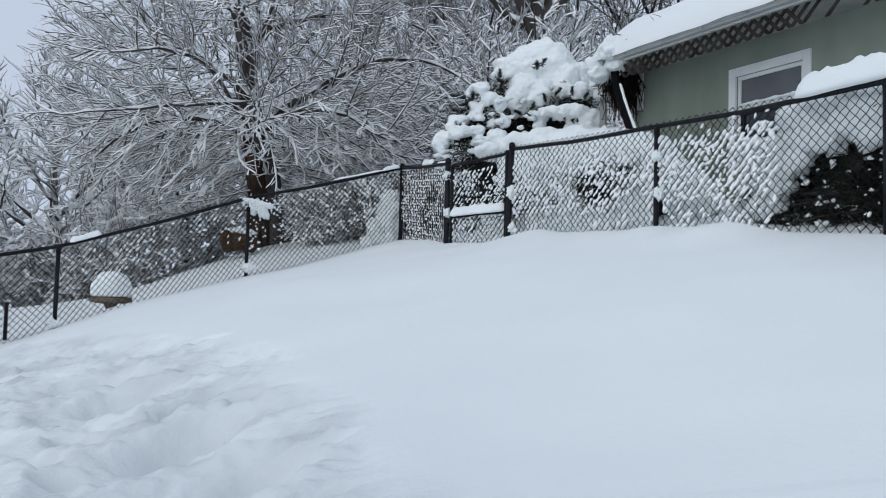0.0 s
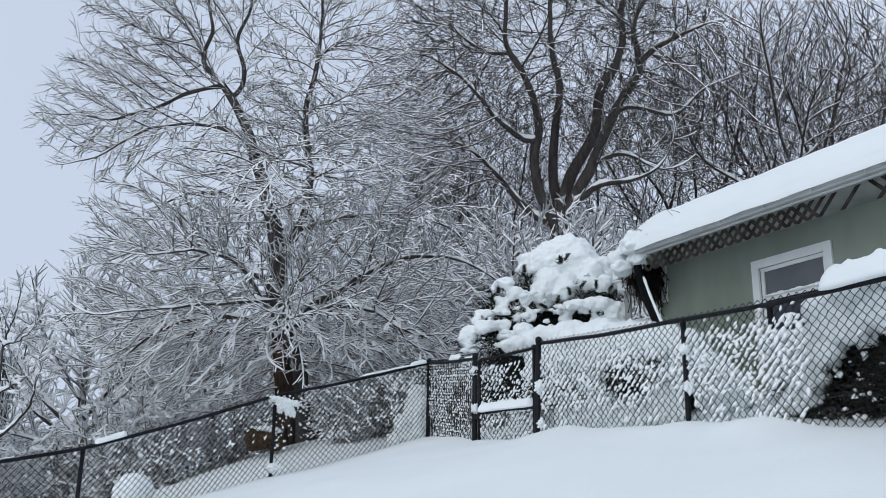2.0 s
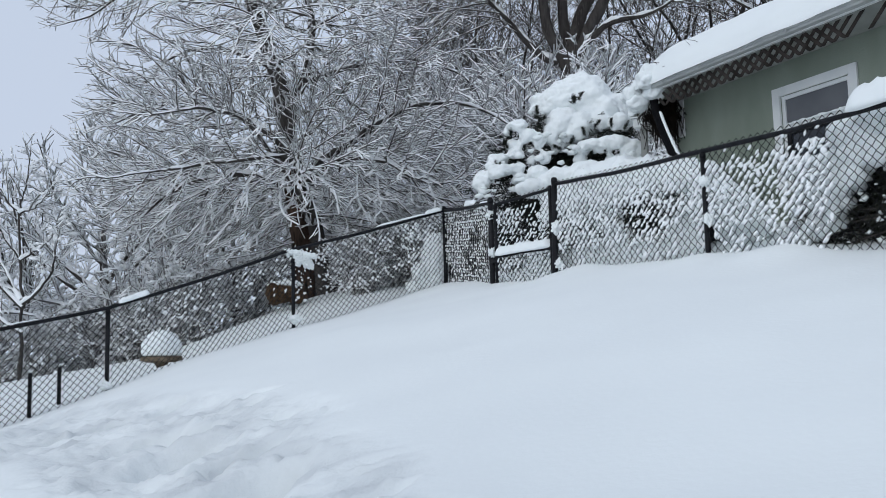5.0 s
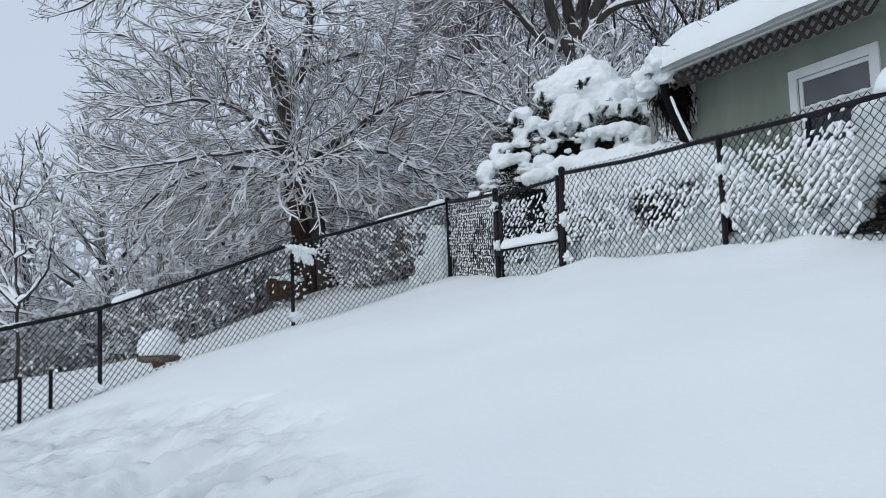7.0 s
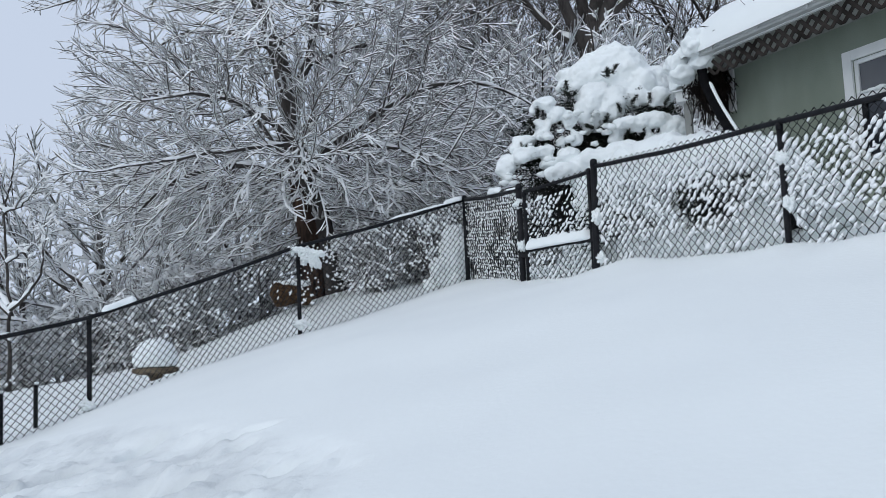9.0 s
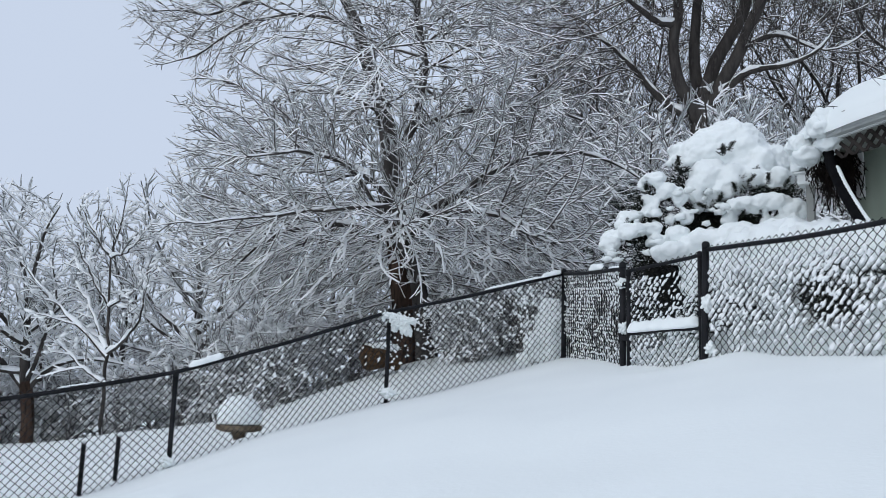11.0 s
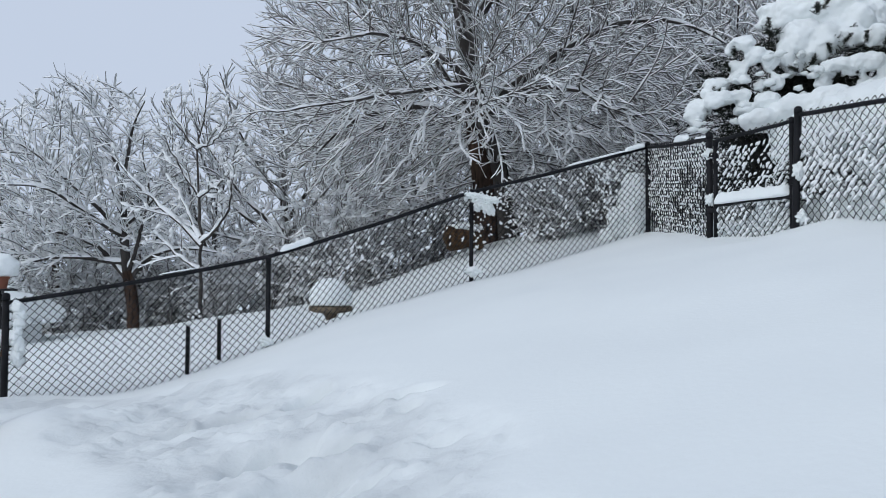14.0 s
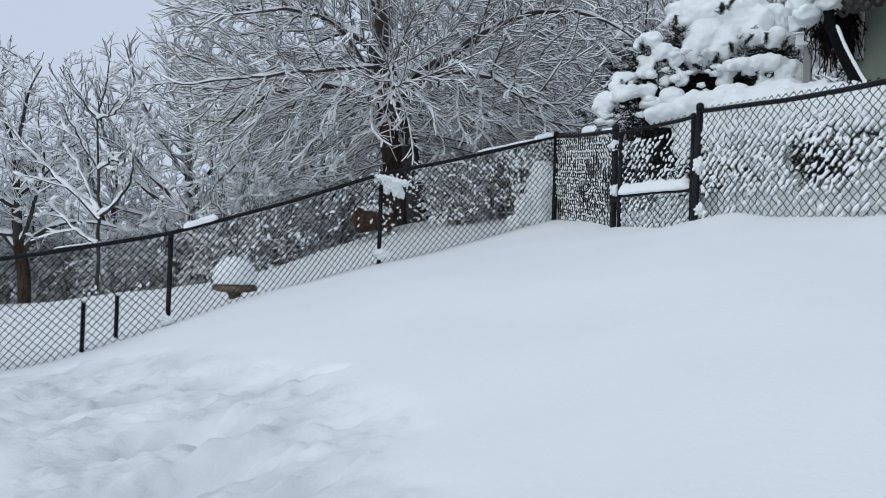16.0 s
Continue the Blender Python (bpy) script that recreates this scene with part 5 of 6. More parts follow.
limbs = [
    (rel([(-3.78, 0.7), (-3.76, 1.6), (-3.85, 2.6), (-3.98, 3.3), (-4.15, 4.3), (-4.42, 5.7), (-4.82, 6.75), (-5.06, 7.4), (-5.44, 8.15), (-5.7, 8.55)], 0, 0.5), (0.25, 0.075), 0.015),
    (rel([(-3.30, 0.7), (-3.38, 1.6), (-3.52, 2.5), (-3.85, 3.3)], -0.12, 0.0), (0.16, 0.12), 0.012),
    (rel([(-4.12, 4.1), (-3.8, 5.1), (-3.56, 5.9), (-3.6, 6.85), (-3.68, 7.2), (-3.5, 8.6), (-3.45, 9.7), (-3.47, 11.4)], 0.1, -0.3), (0.085, 0.010), 0.035),
    (rel([(-5.7, 8.55), (-6.3, 9.3), (-6.15, 9.9), (-6.45, 11.1), (-6.7, 12.1)], 0.5, 0.8), (0.06, 0.010), 0.035),
    (rel([(-5.5, 8.3), (-5.26, 8.5), (-5.47, 9.7), (-5.18, 10.3), (-5.2, 10.9), (-5.7, 11.9)], 0.5, 0.2), (0.055, 0.010), 0.035),
    (rel([(-5.7, 8.55), (-6.56, 8.4), (-7.2, 8.05), (-7.8, 7.8), (-8.85, 7.9), (-9.4, 7.9)], 0.5, 0.0), (0.05, 0.010), 0.035),
]
limbs += [
    (rel([(-6.25, 9.3), (-6.72, 10.1), (-7.35, 10.6), (-8.1, 11.1), (-8.9, 11.5)], 0.6, 0.2), (0.032, 0.008), 0.035),
    (rel([(-5.0, 7.3), (-6.0, 7.6), (-7.1, 7.4), (-7.8, 6.85), (-8.5, 6.5)], 0.4, -0.5), (0.05, 0.008), 0.035),
    (rel([(-4.02, 3.5), (-2.93, 3.9), (-2.16, 4.3), (-1.6, 4.5), (-0.5, 4.4), (0.1, 4.0)], 0, -0.6), (0.085, 0.012), 0.035),
    (rel([(-3.75, 5.2), (-2.6, 5.6), (-1.5, 5.6), (-0.5, 5.2)], 0, 0.9), (0.055, 0.010), 0.035),
    (rel([(-4.05, 3.8), (-3.4, 4.2), (-3.5, 3.65), (-4.1, 3.45), (-5.1, 3.25), (-6.1, 3.0)], 0, -2.7), (0.05, 0.010), 0.035),
]
limbs += [
    (rel([(-4.1, 4.0), (-5.0, 4.7), (-6.2, 4.9), (-7.4, 4.5)], 0, -0.5), (0.06, 0.010), 0.035),
    (rel([(-3.95, 3.2), (-4.9, 3.5), (-6.0, 3.2), (-6.9, 2.3)], 0, -0.9), (0.05, 0.010), 0.035),
    (rel([(-4.4, 5.6), (-5.4, 6.1), (-6.5, 6.2), (-7.5, 5.6)], 0.2, 0.8), (0.05, 0.010), 0.035),
    (rel([(-3.9, 3.1), (-3.2, 3.5), (-2.3, 3.5), (-1.2, 2.9)], -0.1, -1.3), (0.05, 0.010), 0.035),
    (rel([(-3.85, 2.9), (-3.6, 3.5), (-3.3, 3.4), (-2.9, 2.9)], -0.1, -2.6), (0.04, 0.010), 0.035),
    (rel([(-3.95, 3.3), (-4.4, 4.2), (-4.8, 4.3), (-5.2, 3.9)], -0.1, -2.9), (0.04, 0.010), 0.035),
    (rel([(-4.2, 4.6), (-4.0, 5.6), (-3.8, 5.8), (-3.5, 5.6)], -0.1, -2.6), (0.04, 0.010), 0.035),
]
buds = np.concatenate([
    cloud_in(9000, (-3.8, 16.0, 4.3), (3.95, 3.4, 2.75), 0.12, 1.9),
    cloud_in(1300, (-5.6, 15.6, 3.0), (2.0, 2.2, 1.2), 0.1, 1.75), cloud_in(800, (-1.7, 15.6, 3.1), (1.5, 2.0, 1.0), 0.1, 2.1),
    cloud_in(2000, (-3.7, 16.2, 7.0), (2.0, 1.9, 1.2)), cloud_in(1600, (-3.2, 16.3, 7.9), (2.1, 1.8, 1.6)), cloud_in(1800, (-6.8, 16.4, 10.1), (2.3, 1.7, 2.2), 0.05),
    cloud_in(1300, (-7.5, 16.0, 7.9), (2.0, 1.5, 1.35), 0.05), cloud_in(1100, (-3.4, 16.0, 9.4), (1.5, 1.4, 2.2), 0.05)])
shown = (buds[:, 1] < 16.2) & (np.abs(buds[:, 0] + 3.6) < 0.5) & (buds[:, 2] < 2.4)
buds = buds[~shown] - np.array([OX, OY, OZ])
grown_tree("spreading_walnut_tree", OX, OY, OZ, "big bare spreading tree with brown trunk and snow on every branch", limbs, buds,
           [dict(per_metre=11.5, length=0.42, r0=0.0062, pts=4, angle=(25, 55), t=(0.05, 1.0), wig=0.13, shrink=0.35, flatten=0.3, out=0.12)],
           BARK_BROWN, TWIG, 0.0140, limb_bark=BARK_DARK, limb_r=0.04, tip=0.0062, clumps=2400, fade=0.125, fat=2.6, limb_snow=1.6, step=0.17, reach=1.6, kill=0.20, inertia=0.8, bias=(0, 0, -0.04), heart=((-0.2, 0.1, 2.4), (0.1, 0, 5.4), (0.2, 0, 7.4), (-1.9, 0.4, 7.0)), outward=0.5, power=2.45, trunk_top=2.3)

# the tall dark tree further back
OX, OY, OZ = 1.0, 25.0, 2.0
limbs = [
    (rel([(0.9, 1.4), (0.95, 4.0), (1.0, 6.2), (1.1, 7.7), (1.13, 8.5)], 0, 0), (0.42, 0.24), 0.01),
    (rel([(1.1, 7.7), (1.42, 8.57), (1.8, 9.3), (2.12, 10.0), (2.86, 11.5), (3.55, 12.9), (3.35, 13.9), (3.54, 14.6), (4.33, 15.25), (5.3, 15.7)], 0, -0.7), (0.21, 0.02), 0.05),
    (rel([(3.55, 12.9), (4.43, 13.4), (5.58, 13.6)], -0.4, -1.2), (0.10, 0.02), 0.05),
    (rel([(1.13, 8.5), (1.47, 9.8), (2.04, 10.7), (2.37, 12.4), (2.91, 13.3), (3.15, 14.2), (3.02, 15.0), (3.47, 16.2), (3.57, 17.8), (4.06, 19.1), (4.4, 20.2)], 0.2, 0.8), (0.19, 0.018), 0.05),
]
limbs += [
    (rel([(1.05, 8.3), (0.89, 10.1), (1.0, 11.7), (1.18, 13.0), (0.87, 14.5), (0.91, 16.4), (0.76, 17.7), (1.15, 19.6)], 0.5, 1.4), (0.17, 0.018), 0.05),
    (rel([(0.95, 7.8), (0.42, 9.35), (0.36, 10.1), (0.55, 10.75), (0.23, 12.2), (-0.19, 13.1), (-0.53, 14.0), (-0.43, 15.0), (-0.9, 15.5), (-1.9, 15.5)], -0.1, -0.8), (0.18, 0.02), 0.05),
    (rel([(0.5, 10.6), (0.19, 10.4), (-0.53, 10.9), (-1.26, 11.8), (-2.27, 12.7)], -0.2, -1.4), (0.10, 0.018), 0.05),
    (rel([(-0.37, 13.4), (-1.1, 13.7), (-2.0, 14.5), (-2.8, 15.2)], -0.4, 0.6), (0.07, 0.015), 0.05),
    (rel([(0.8, 7.9), (-0.2, 9.0), (-0.9, 10.0), (-1.5, 10.7), (-2.8, 11.5)], 0, 1.2), (0.12, 0.018), 0.05),
]
limbs += [
    (rel([(1.3, 8.4), (2.24, 8.97), (3.0, 8.87), (3.84, 9.1)], -0.2, -1.4), (0.11, 0.03), 0.05),
    (rel([(2.0, 9.8), (2.9, 10.1), (3.4, 9.7), (4.0, 9.2)], 0, -0.8), (0.08, 0.02), 0.05),
    (rel([(2.73, 11.3), (3.1, 11.7), (3.8, 11.6), (4.5, 11.5), (5.5, 12.5), (6.6, 13.0)], -0.1, 1.0), (0.07, 0.015), 0.05),
    (rel([(4.3, 15.2), (5.3, 17.5), (5.5, 19.2)], -0.6, -0.2), (0.05, 0.012), 0.05),
    (rel([(-0.45, 14.9), (-0.1, 17.0), (-0.6, 18.4)], -0.6, -1.2), (0.06, 0.012), 0.05),
    (rel([(5.3, 15.7), (6.1, 17.0), (7.1, 18.3)], -0.7, -0.4), (0.03, 0.010), 0.05),
]
buds = np.concatenate([cloud_in(7500, (1.0, 25.0, 15.0), (4.9, 3.8, 5.3), 0.05, 9.0), cloud_in(2600, (-1.6, 24.6, 12.2), (2.6, 3.0, 2.9), 0.05, 8.8), cloud_in(1500, (-3.0, 25.2, 12.2), (2.4, 2.6, 3.4), 0.05, 8.0), cloud_in(2200, (3.4, 24.6, 12.6), (2.6, 3.0, 3.6), 0.05, 8.8), cloud_in(900, (3.6, 25.0, 18.2), (1.9, 1.8, 2.3), 0.05)]) - np.array([OX, OY, OZ])
grown_tree("tall_dark_tree", OX, OY, OZ, "tall dark bare tree with thin snow lines on its limbs", limbs, buds,
           [dict(per_metre=3.9, length=0.85, r0=0.0098, pts=4, angle=(28, 65), t=(0.05, 1.0), lift=0.02, wig=0.24, shrink=0.3), dict(per_metre=2.6, length=0.5, r0=0.009, pts=3, angle=(28, 60), t=(0.15, 1.0), wig=0.2, shrink=0.3)],
           BARK_DARK, TWIG, 0.011, limb_r=0.05, tip=0.0105, limb_snow=4.0, keep=0.8, bare_twigs=True, step=0.28, reach=2.4, kill=0.30, inertia=0.45, bias=(0, 0, 0.05), heart=((0.2, 0, 7.5), (2.2, -0.3, 11.5), (-0.9, -0.4, 11.5), (0.2, 1.0, 12.0)), outward=0.22, power=2.9)


def vase_limbs(height, spread, count, r, low=0.25):
    """Limbs of an ordinary tree: a trunk that parts into rising limbs."""
    out = [([(0, 0, -0.6), (0.02, 0, height * low * 0.5), (0.0, 0.03, height * low), (0.05, 0, height * (low + 0.22))], (r, r * 0.30), 0.01)]
    for i in range(count):
        a = 6.283 * (i + rng.uniform(-0.3, 0.3)) / count
        s = spread * rng.uniform(0.6, 1.0)
        z0 = height * low * rng.uniform(0.6, 1.3)
        h = height * rng.uniform(0.7, 0.95) - z0
        j = [rng.normal(0, 0.10 * s) for k in range(4)]
        out.append(([(0, 0, z0), (s * 0.35 * math.cos(a) + j[0], s * 0.35 * math.sin(a) + j[1], z0 + h * 0.3), (s * 0.7 * math.cos(a) + j[2], s * 0.7 * math.sin(a) + j[3], z0 + h * 0.65), (s * 0.95 * math.cos(a), s * 0.95 * math.sin(a), z0 + h)], (r * 0.36, 0.010), 0.03))
    return out


# left-hand trees beyond the fence, thick with snow
def sketch(ox, oz, spec):
    """Limbs from (points across and up, y0, y1, r0, r1), given in the world and set on the tree's foot."""
    return [(plane_limb([(a - ox, b - oz) for a, b in pts], y0, y1), (r0, r1), 0.014) for pts, y0, y1, r0, r1 in spec]


OX, OZ = -11.3, -0.35
limbs = sketch(OX, OZ, [
    ([(-11.2, -0.9), (-11.25, 0.2), (-11.37, 0.64), (-11.42, 1.1)], 0, 0, 0.085, 0.06),
    ([(-11.42, 1.0), (-11.51, 1.6), (-11.65, 2.5), (-12.04, 3.35), (-12.18, 3.94), (-12.03, 4.6)], 0, 0.3, 0.048, 0.010),
    ([(-11.37, 0.6), (-11.95, 1.2), (-12.7, 1.5), (-13.7, 1.55), (-14.6, 1.3)], 0, -0.8, 0.046, 0.010),
    ([(-11.9, 1.2), (-12.55, 2.0), (-13.3, 2.55), (-14.3, 3.06), (-14.8, 3.3)], -0.2, 0.6, 0.036, 0.010),
    ([(-11.3, 0.7), (-11.1, 1.0), (-10.8, 1.6), (-10.5, 2.3), (-10.6, 2.8)], 0, -0.5, 0.044, 0.010),
    ([(-11.65, 2.4), (-11.34, 3.0), (-11.12, 3.55), (-10.66, 4.0)], 0.1, -0.4, 0.045, 0.010),
]) + sketch(OX, OZ, [
    ([(-12.0, 3.3), (-12.67, 3.6), (-13.7, 4.04), (-14.7, 3.9)], 0.2, 0.9, 0.04, 0.010),
    ([(-11.37, 0.6), (-10.83, 1.1), (-10.2, 1.2), (-9.8, 1.1)], 0, 0.8, 0.06, 0.010),
    ([(-11.5, 1.5), (-12.0, 2.2), (-12.6, 2.9), (-13.2, 3.4)], 0, -1.5, 0.05, 0.010),
    ([(-11.5, 1.4), (-11.9, 1.9), (-12.2, 2.3), (-12.9, 2.3)], 0, -2.0, 0.05, 0.010),
    ([(-11.5, 1.6), (-11.2, 2.2), (-11.3, 3.0), (-11.2, 3.6)], 0, 1.6, 0.05, 0.010),
    ([(-11.6, 1.9), (-12.3, 2.6), (-13.0, 3.0), (-13.6, 2.7)], 0, 1.6, 0.05, 0.010),
    ([(-11.4, 0.8), (-12.1, 1.0), (-13.0, 0.9), (-13.9, 0.5)], 0, -1.2, 0.05, 0.010),
])
buds = np.concatenate([cloud_in(2500, (-12.5, 16.2, 2.5), (2.3, 2.0, 2.1), 0.05, 0.6), cloud_in(700, (-13.3, 16.0, 1.3), (1.6, 1.6, 0.8), 0.05, 0.5)]) - np.array([OX, 16.2, OZ])
grown_tree("snowy_cherry_tree", OX, 16.2, OZ, "low-forking bare tree with a short brown trunk, thick with snow", limbs, buds,
           [dict(per_metre=8.0, length=0.40, r0=0.007, pts=4, angle=(28, 60), t=(0.05, 1.0), lift=0.06, wig=0.12, shrink=0.3)],
           BARK_BROWN, TWIG_HAZE_GREY, 0.030, "snowy trees beyond the fence", limb_bark=BARK_DARK, limb_r=0.035, trunk_top=0.9, clumps=1800, tip=0.007, fat=4.0, limb_snow=1.2, step=0.2, reach=1.4, kill=0.19, inertia=0.6, heart=(-0.2, 0, 0.8), outward=0.45, power=2.5)
OX, OZ = -8.7, -0.2
limbs = sketch(OX, OZ, [
    ([(-8.7, -0.6), (-8.7, 0.63), (-8.7, 1.2), (-8.76, 2.1), (-8.81, 2.9)], 0, 0, 0.04, 0.016),
    ([(-8.8, 2.85), (-8.75, 3.2), (-8.69, 3.5), (-8.66, 4.0)], 0, 0.1, 0.02, 0.008),
    ([(-8.7, 1.15), (-9.2, 1.65), (-9.77, 2.12), (-10.4, 2.75)], 0, -0.3, 0.032, 0.008),
    ([(-8.72, 1.28), (-9.0, 1.6), (-9.35, 2.05), (-9.8, 2.5)], 0, 0.4, 0.028, 0.008),
    ([(-8.7, 1.2), (-8.25, 1.52), (-8.0, 1.9), (-7.9, 2.5)], 0, -0.2, 0.03, 0.008),
]) + sketch(OX, OZ, [
    ([(-8.8, 2.85), (-9.1, 3.24), (-9.45, 3.8)], 0, -0.1, 0.022, 0.008),
    ([(-8.8, 2.85), (-8.54, 3.0), (-8.28, 3.3)], 0, 0.2, 0.02, 0.008),
    ([(-8.75, 2.0), (-8.4, 2.3), (-8.1, 2.9)], 0, 0.3, 0.02, 0.008),
    ([(-8.75, 2.0), (-9.0, 2.5), (-9.2, 3.1)], 0, -0.4, 0.02, 0.008),
    ([(-8.7, 0.7), (-9.1, 1.0), (-9.5, 1.4)], 0, -0.3, 0.02, 0.008),
])
tree("snowy_sapling", OX, 15.0, OZ, "slender young tree, its forked branches thick with snow", limbs, [dict(count=7, length=0.8, r0=0.013, pts=5, angle=(30, 60), t=(0.15, 1.0), lift=0.12, wig=0.10), dict(count=4, length=0.4, r0=0.007, pts=4, angle=(30, 60), wig=0.12)], BARK_DARK, TWIG_HAZE_GREY, 0.024, 1.0, "snowy trees beyond the fence", fat=3.2, limb_snow=2.0)
OX, OZ = -9.5, 0.0
limbs = sketch(OX, OZ, [
    ([(-9.4, -0.5), (-9.45, 0.8), (-9.45, 1.5), (-9.55, 2.8)], 0, 0, 0.12, 0.07),
    ([(-9.55, 2.7), (-9.52, 3.5), (-9.82, 4.5), (-10.2, 5.7)], 0, 0.2, 0.05, 0.010),
    ([(-9.55, 3.2), (-9.24, 4.04), (-9.0, 4.8), (-8.9, 5.6)], 0, -0.2, 0.04, 0.010),
    ([(-9.45, 1.4), (-10.1, 1.75), (-10.8, 2.25), (-11.4, 3.0), (-11.7, 4.4)], 0, -0.3, 0.06, 0.010),
    ([(-9.5, 1.6), (-10.37, 2.2), (-11.15, 2.9), (-12.0, 3.9), (-12.4, 4.8)], 0, 0.6, 0.06, 0.010),
    ([(-9.45, 1.7), (-9.06, 2.4), (-8.66, 2.8), (-8.2, 3.8), (-8.1, 4.8)], 0, 0.2, 0.05, 0.010),
]) + sketch(OX, OZ, [
    ([(-9.5, 2.2), (-10.0, 3.0), (-10.5, 3.9), (-10.9, 5.2)], 0, -0.5, 0.05, 0.010),
    ([(-9.5, 2.0), (-9.2, 2.9), (-9.4, 4.0), (-9.3, 5.0)], 0, -1.4, 0.04, 0.010),
    ([(-9.5, 2.0), (-9.9, 2.9), (-9.9, 4.0), (-10.2, 5.0)], 0, 1.4, 0.04, 0.010),
    ([(-9.5, 1.4), (-8.8, 2.0), (-8.0, 2.6), (-7.4, 3.4)], 0, -0.8, 0.04, 0.010),
    ([(-9.5, 1.2), (-10.2, 1.4), (-11.0, 1.6), (-11.8, 2.2)], 0, -1.0, 0.04, 0.010),
])
buds = np.concatenate([cloud_in(900, (-9.6, 19.0, 3.4), (2.0, 1.8, 2.2), 0.05, 1.0), cloud_in(260, (-11.3, 19.0, 3.2), (1.2, 1.4, 1.4), 0.05)]) - np.array([OX, 19.0, OZ])
grey = grown_tree("snowy_grey_tree", OX, 19.0, OZ, "grey bare tree with fine upright branches dusted with snow", limbs, buds,
                  [dict(per_metre=6.5, length=0.5, r0=0.008, pts=3, angle=(20, 48), t=(0.05, 1.0), lift=0.15, wig=0.10, shrink=0.3)],
                  BARK_DARK, TWIG_HAZE_GREY, 0.032, "snowy trees beyond the fence", limb_r=0.04, tip=0.008, clumps=260, fat=3.4, step=0.24, reach=1.6, kill=0.27, inertia=0.6, bias=(0, 0, 0.12), heart=(0, 0, 0.8), outward=0.4, power=2.5)
buds = np.concatenate([cloud_in(2900, (0, 0, 10.2), (3.9, 3.9, 4.9), 0.05, 4.5), cloud_in(200, (0, 0, 6.0), (3.2, 3.2, 2.0), 0.05, 3.6)])
dark = grown_tree("bare_dark_tree", 7.6, 27.5, 1.8, "bare dark tree with many fine upright branches", vase_limbs(14.0, 3.6, 7, 0.17, 0.4), buds,
                  [dict(per_metre=2.7, length=1.1, r0=0.0105, pts=3, angle=(22, 50), t=(0.05, 1.0), lift=0.12, wig=0.14, shrink=0.3)],
                  BARK_DARK, TWIG, 0.009, "dark trees behind the house", limb_r=0.05, tip=0.011, limb_snow=3.0, keep=0.8, bare_twigs=True, step=0.34, reach=2.4, kill=0.36, inertia=0.5, bias=(0, 0, 0.08), heart=(0, 0, 3.5), outward=0.3, power=2.9)
for x, y, rz, s in ((5.2, 31, 80, 1.08), (11.0, 28, 160, 1.05), (14.0, 31, 220, 0.95), (9.2, 32, 300, 1.15), (-3.5, 31, 40, 0.72), (-0.5, 32, 190, 0.8), (2.2, 31, 270, 0.85), (-6.0, 30, 130, 0.6), (-1.7, 28.6, 70, 0.82), (-3.4, 27.6, 330, 0.66)):
    copy_thing(dark, pose(x, y, 1.8, 0, 0, rz) @ Matrix.Scale(s, 4))
for x, y, rz, s in ((-7.2, 21.0, 50, 0.95), (-12.8, 21.0, 120, 0.9), (-6.0, 24.5, 260, 1.1), (-10.5, 25, 310, 1.1), (-1.8, 22.5, 30, 1.1), (-2.0, 27, 200, 1.4), (2.0, 28, 140, 1.3), (4.2, 29.5, 250, 1.3), (-4.6, 20.6, 170, 0.9), (1.4, 21.5, 95, 1.0), (-0.6, 24.4, 280, 1.2)):
    copy_thing(grey, pose(x, y, ground_z(x, y) - 0.1, 0, 0, rz) @ Matrix.Scale(s, 4))

# thicket along the back of the yard
thick = tree("bramble_thicket", -7.5, 17.2, 0.2, "thicket of bare shrub stems with snow caught in it", [([(0.5 * math.cos(a) * b, 0.4 * math.sin(a) * b, -0.3), (0.7 * math.cos(a) * b, 0.6 * math.sin(a) * b, 0.5), (1.1 * math.cos(a) * b, 0.9 * math.sin(a) * b, 1.2), (1.4 * math.cos(a) * b, 1.1 * math.sin(a) * b, 1.7)], (0.02, 0.008), 0.08) for a, b in zip(rng.uniform(0, 6.28, 20), rng.uniform(0.1, 1.0, 20))],
             [dict(count=6, length=0.9, r0=0.009, pts=5, angle=(30, 70), t=(0.05, 1.0), droop=0.04, wig=0.14), dict(count=5, length=0.4, r0=0.006, pts=3, angle=(30, 70), wig=0.15)], TWIG_HAZE_GREY, TWIG_HAZE_GREY, 0.027, 1.0, "thickets beyond the fence", "shrub", 4, stems=True, fat=3.4)
for x, y, rz, s in ((-6.2, 16.2, 40, 0.8), (-9.0, 18.2, 90, 1.0), (-10.5, 19.5, 150, 1.1), (-5.4, 17.8, 200, 1.0), (-12.5, 18.8, 10, 1.0), (-7.2, 19.4, 330, 1.3)) + ((-1.6, 17.0, 120, 0.8), (-0.4, 18.2, 250, 1.0), (-2.4, 18.6, 20, 1.1), (0.9, 17.2, 300, 1.0)) + ((-0.5, 15.9, 75, 0.6), (-2.2, 17.3, 35, 0.8), (-0.2, 16.9, 10, 0.75), (-12.0, 17.9, 60, 0.8), (-9.8, 17.2, 300, 0.75), (-4.6, 18.6, 140, 0.9), (2.5, 15.6, 220, 0.9), (1.5, 15.6, 100, 0.9), (-12.9, 17.3, 330, 1.0), (-11.3, 17.6, 200, 0.95), (-13.8, 16.6, 100, 0.8), (-2.3, 14.9, 15, 0.5), (-1.8, 15.5, 110, 0.6), (-2.7, 15.3, 210, 0.5), (-0.35, 14.5, 60, 0.55)):
    copy_thing(thick, pose(x, y, ground_z(x, y), 0, 0, rz) @ Matrix.Scale(s, 4))


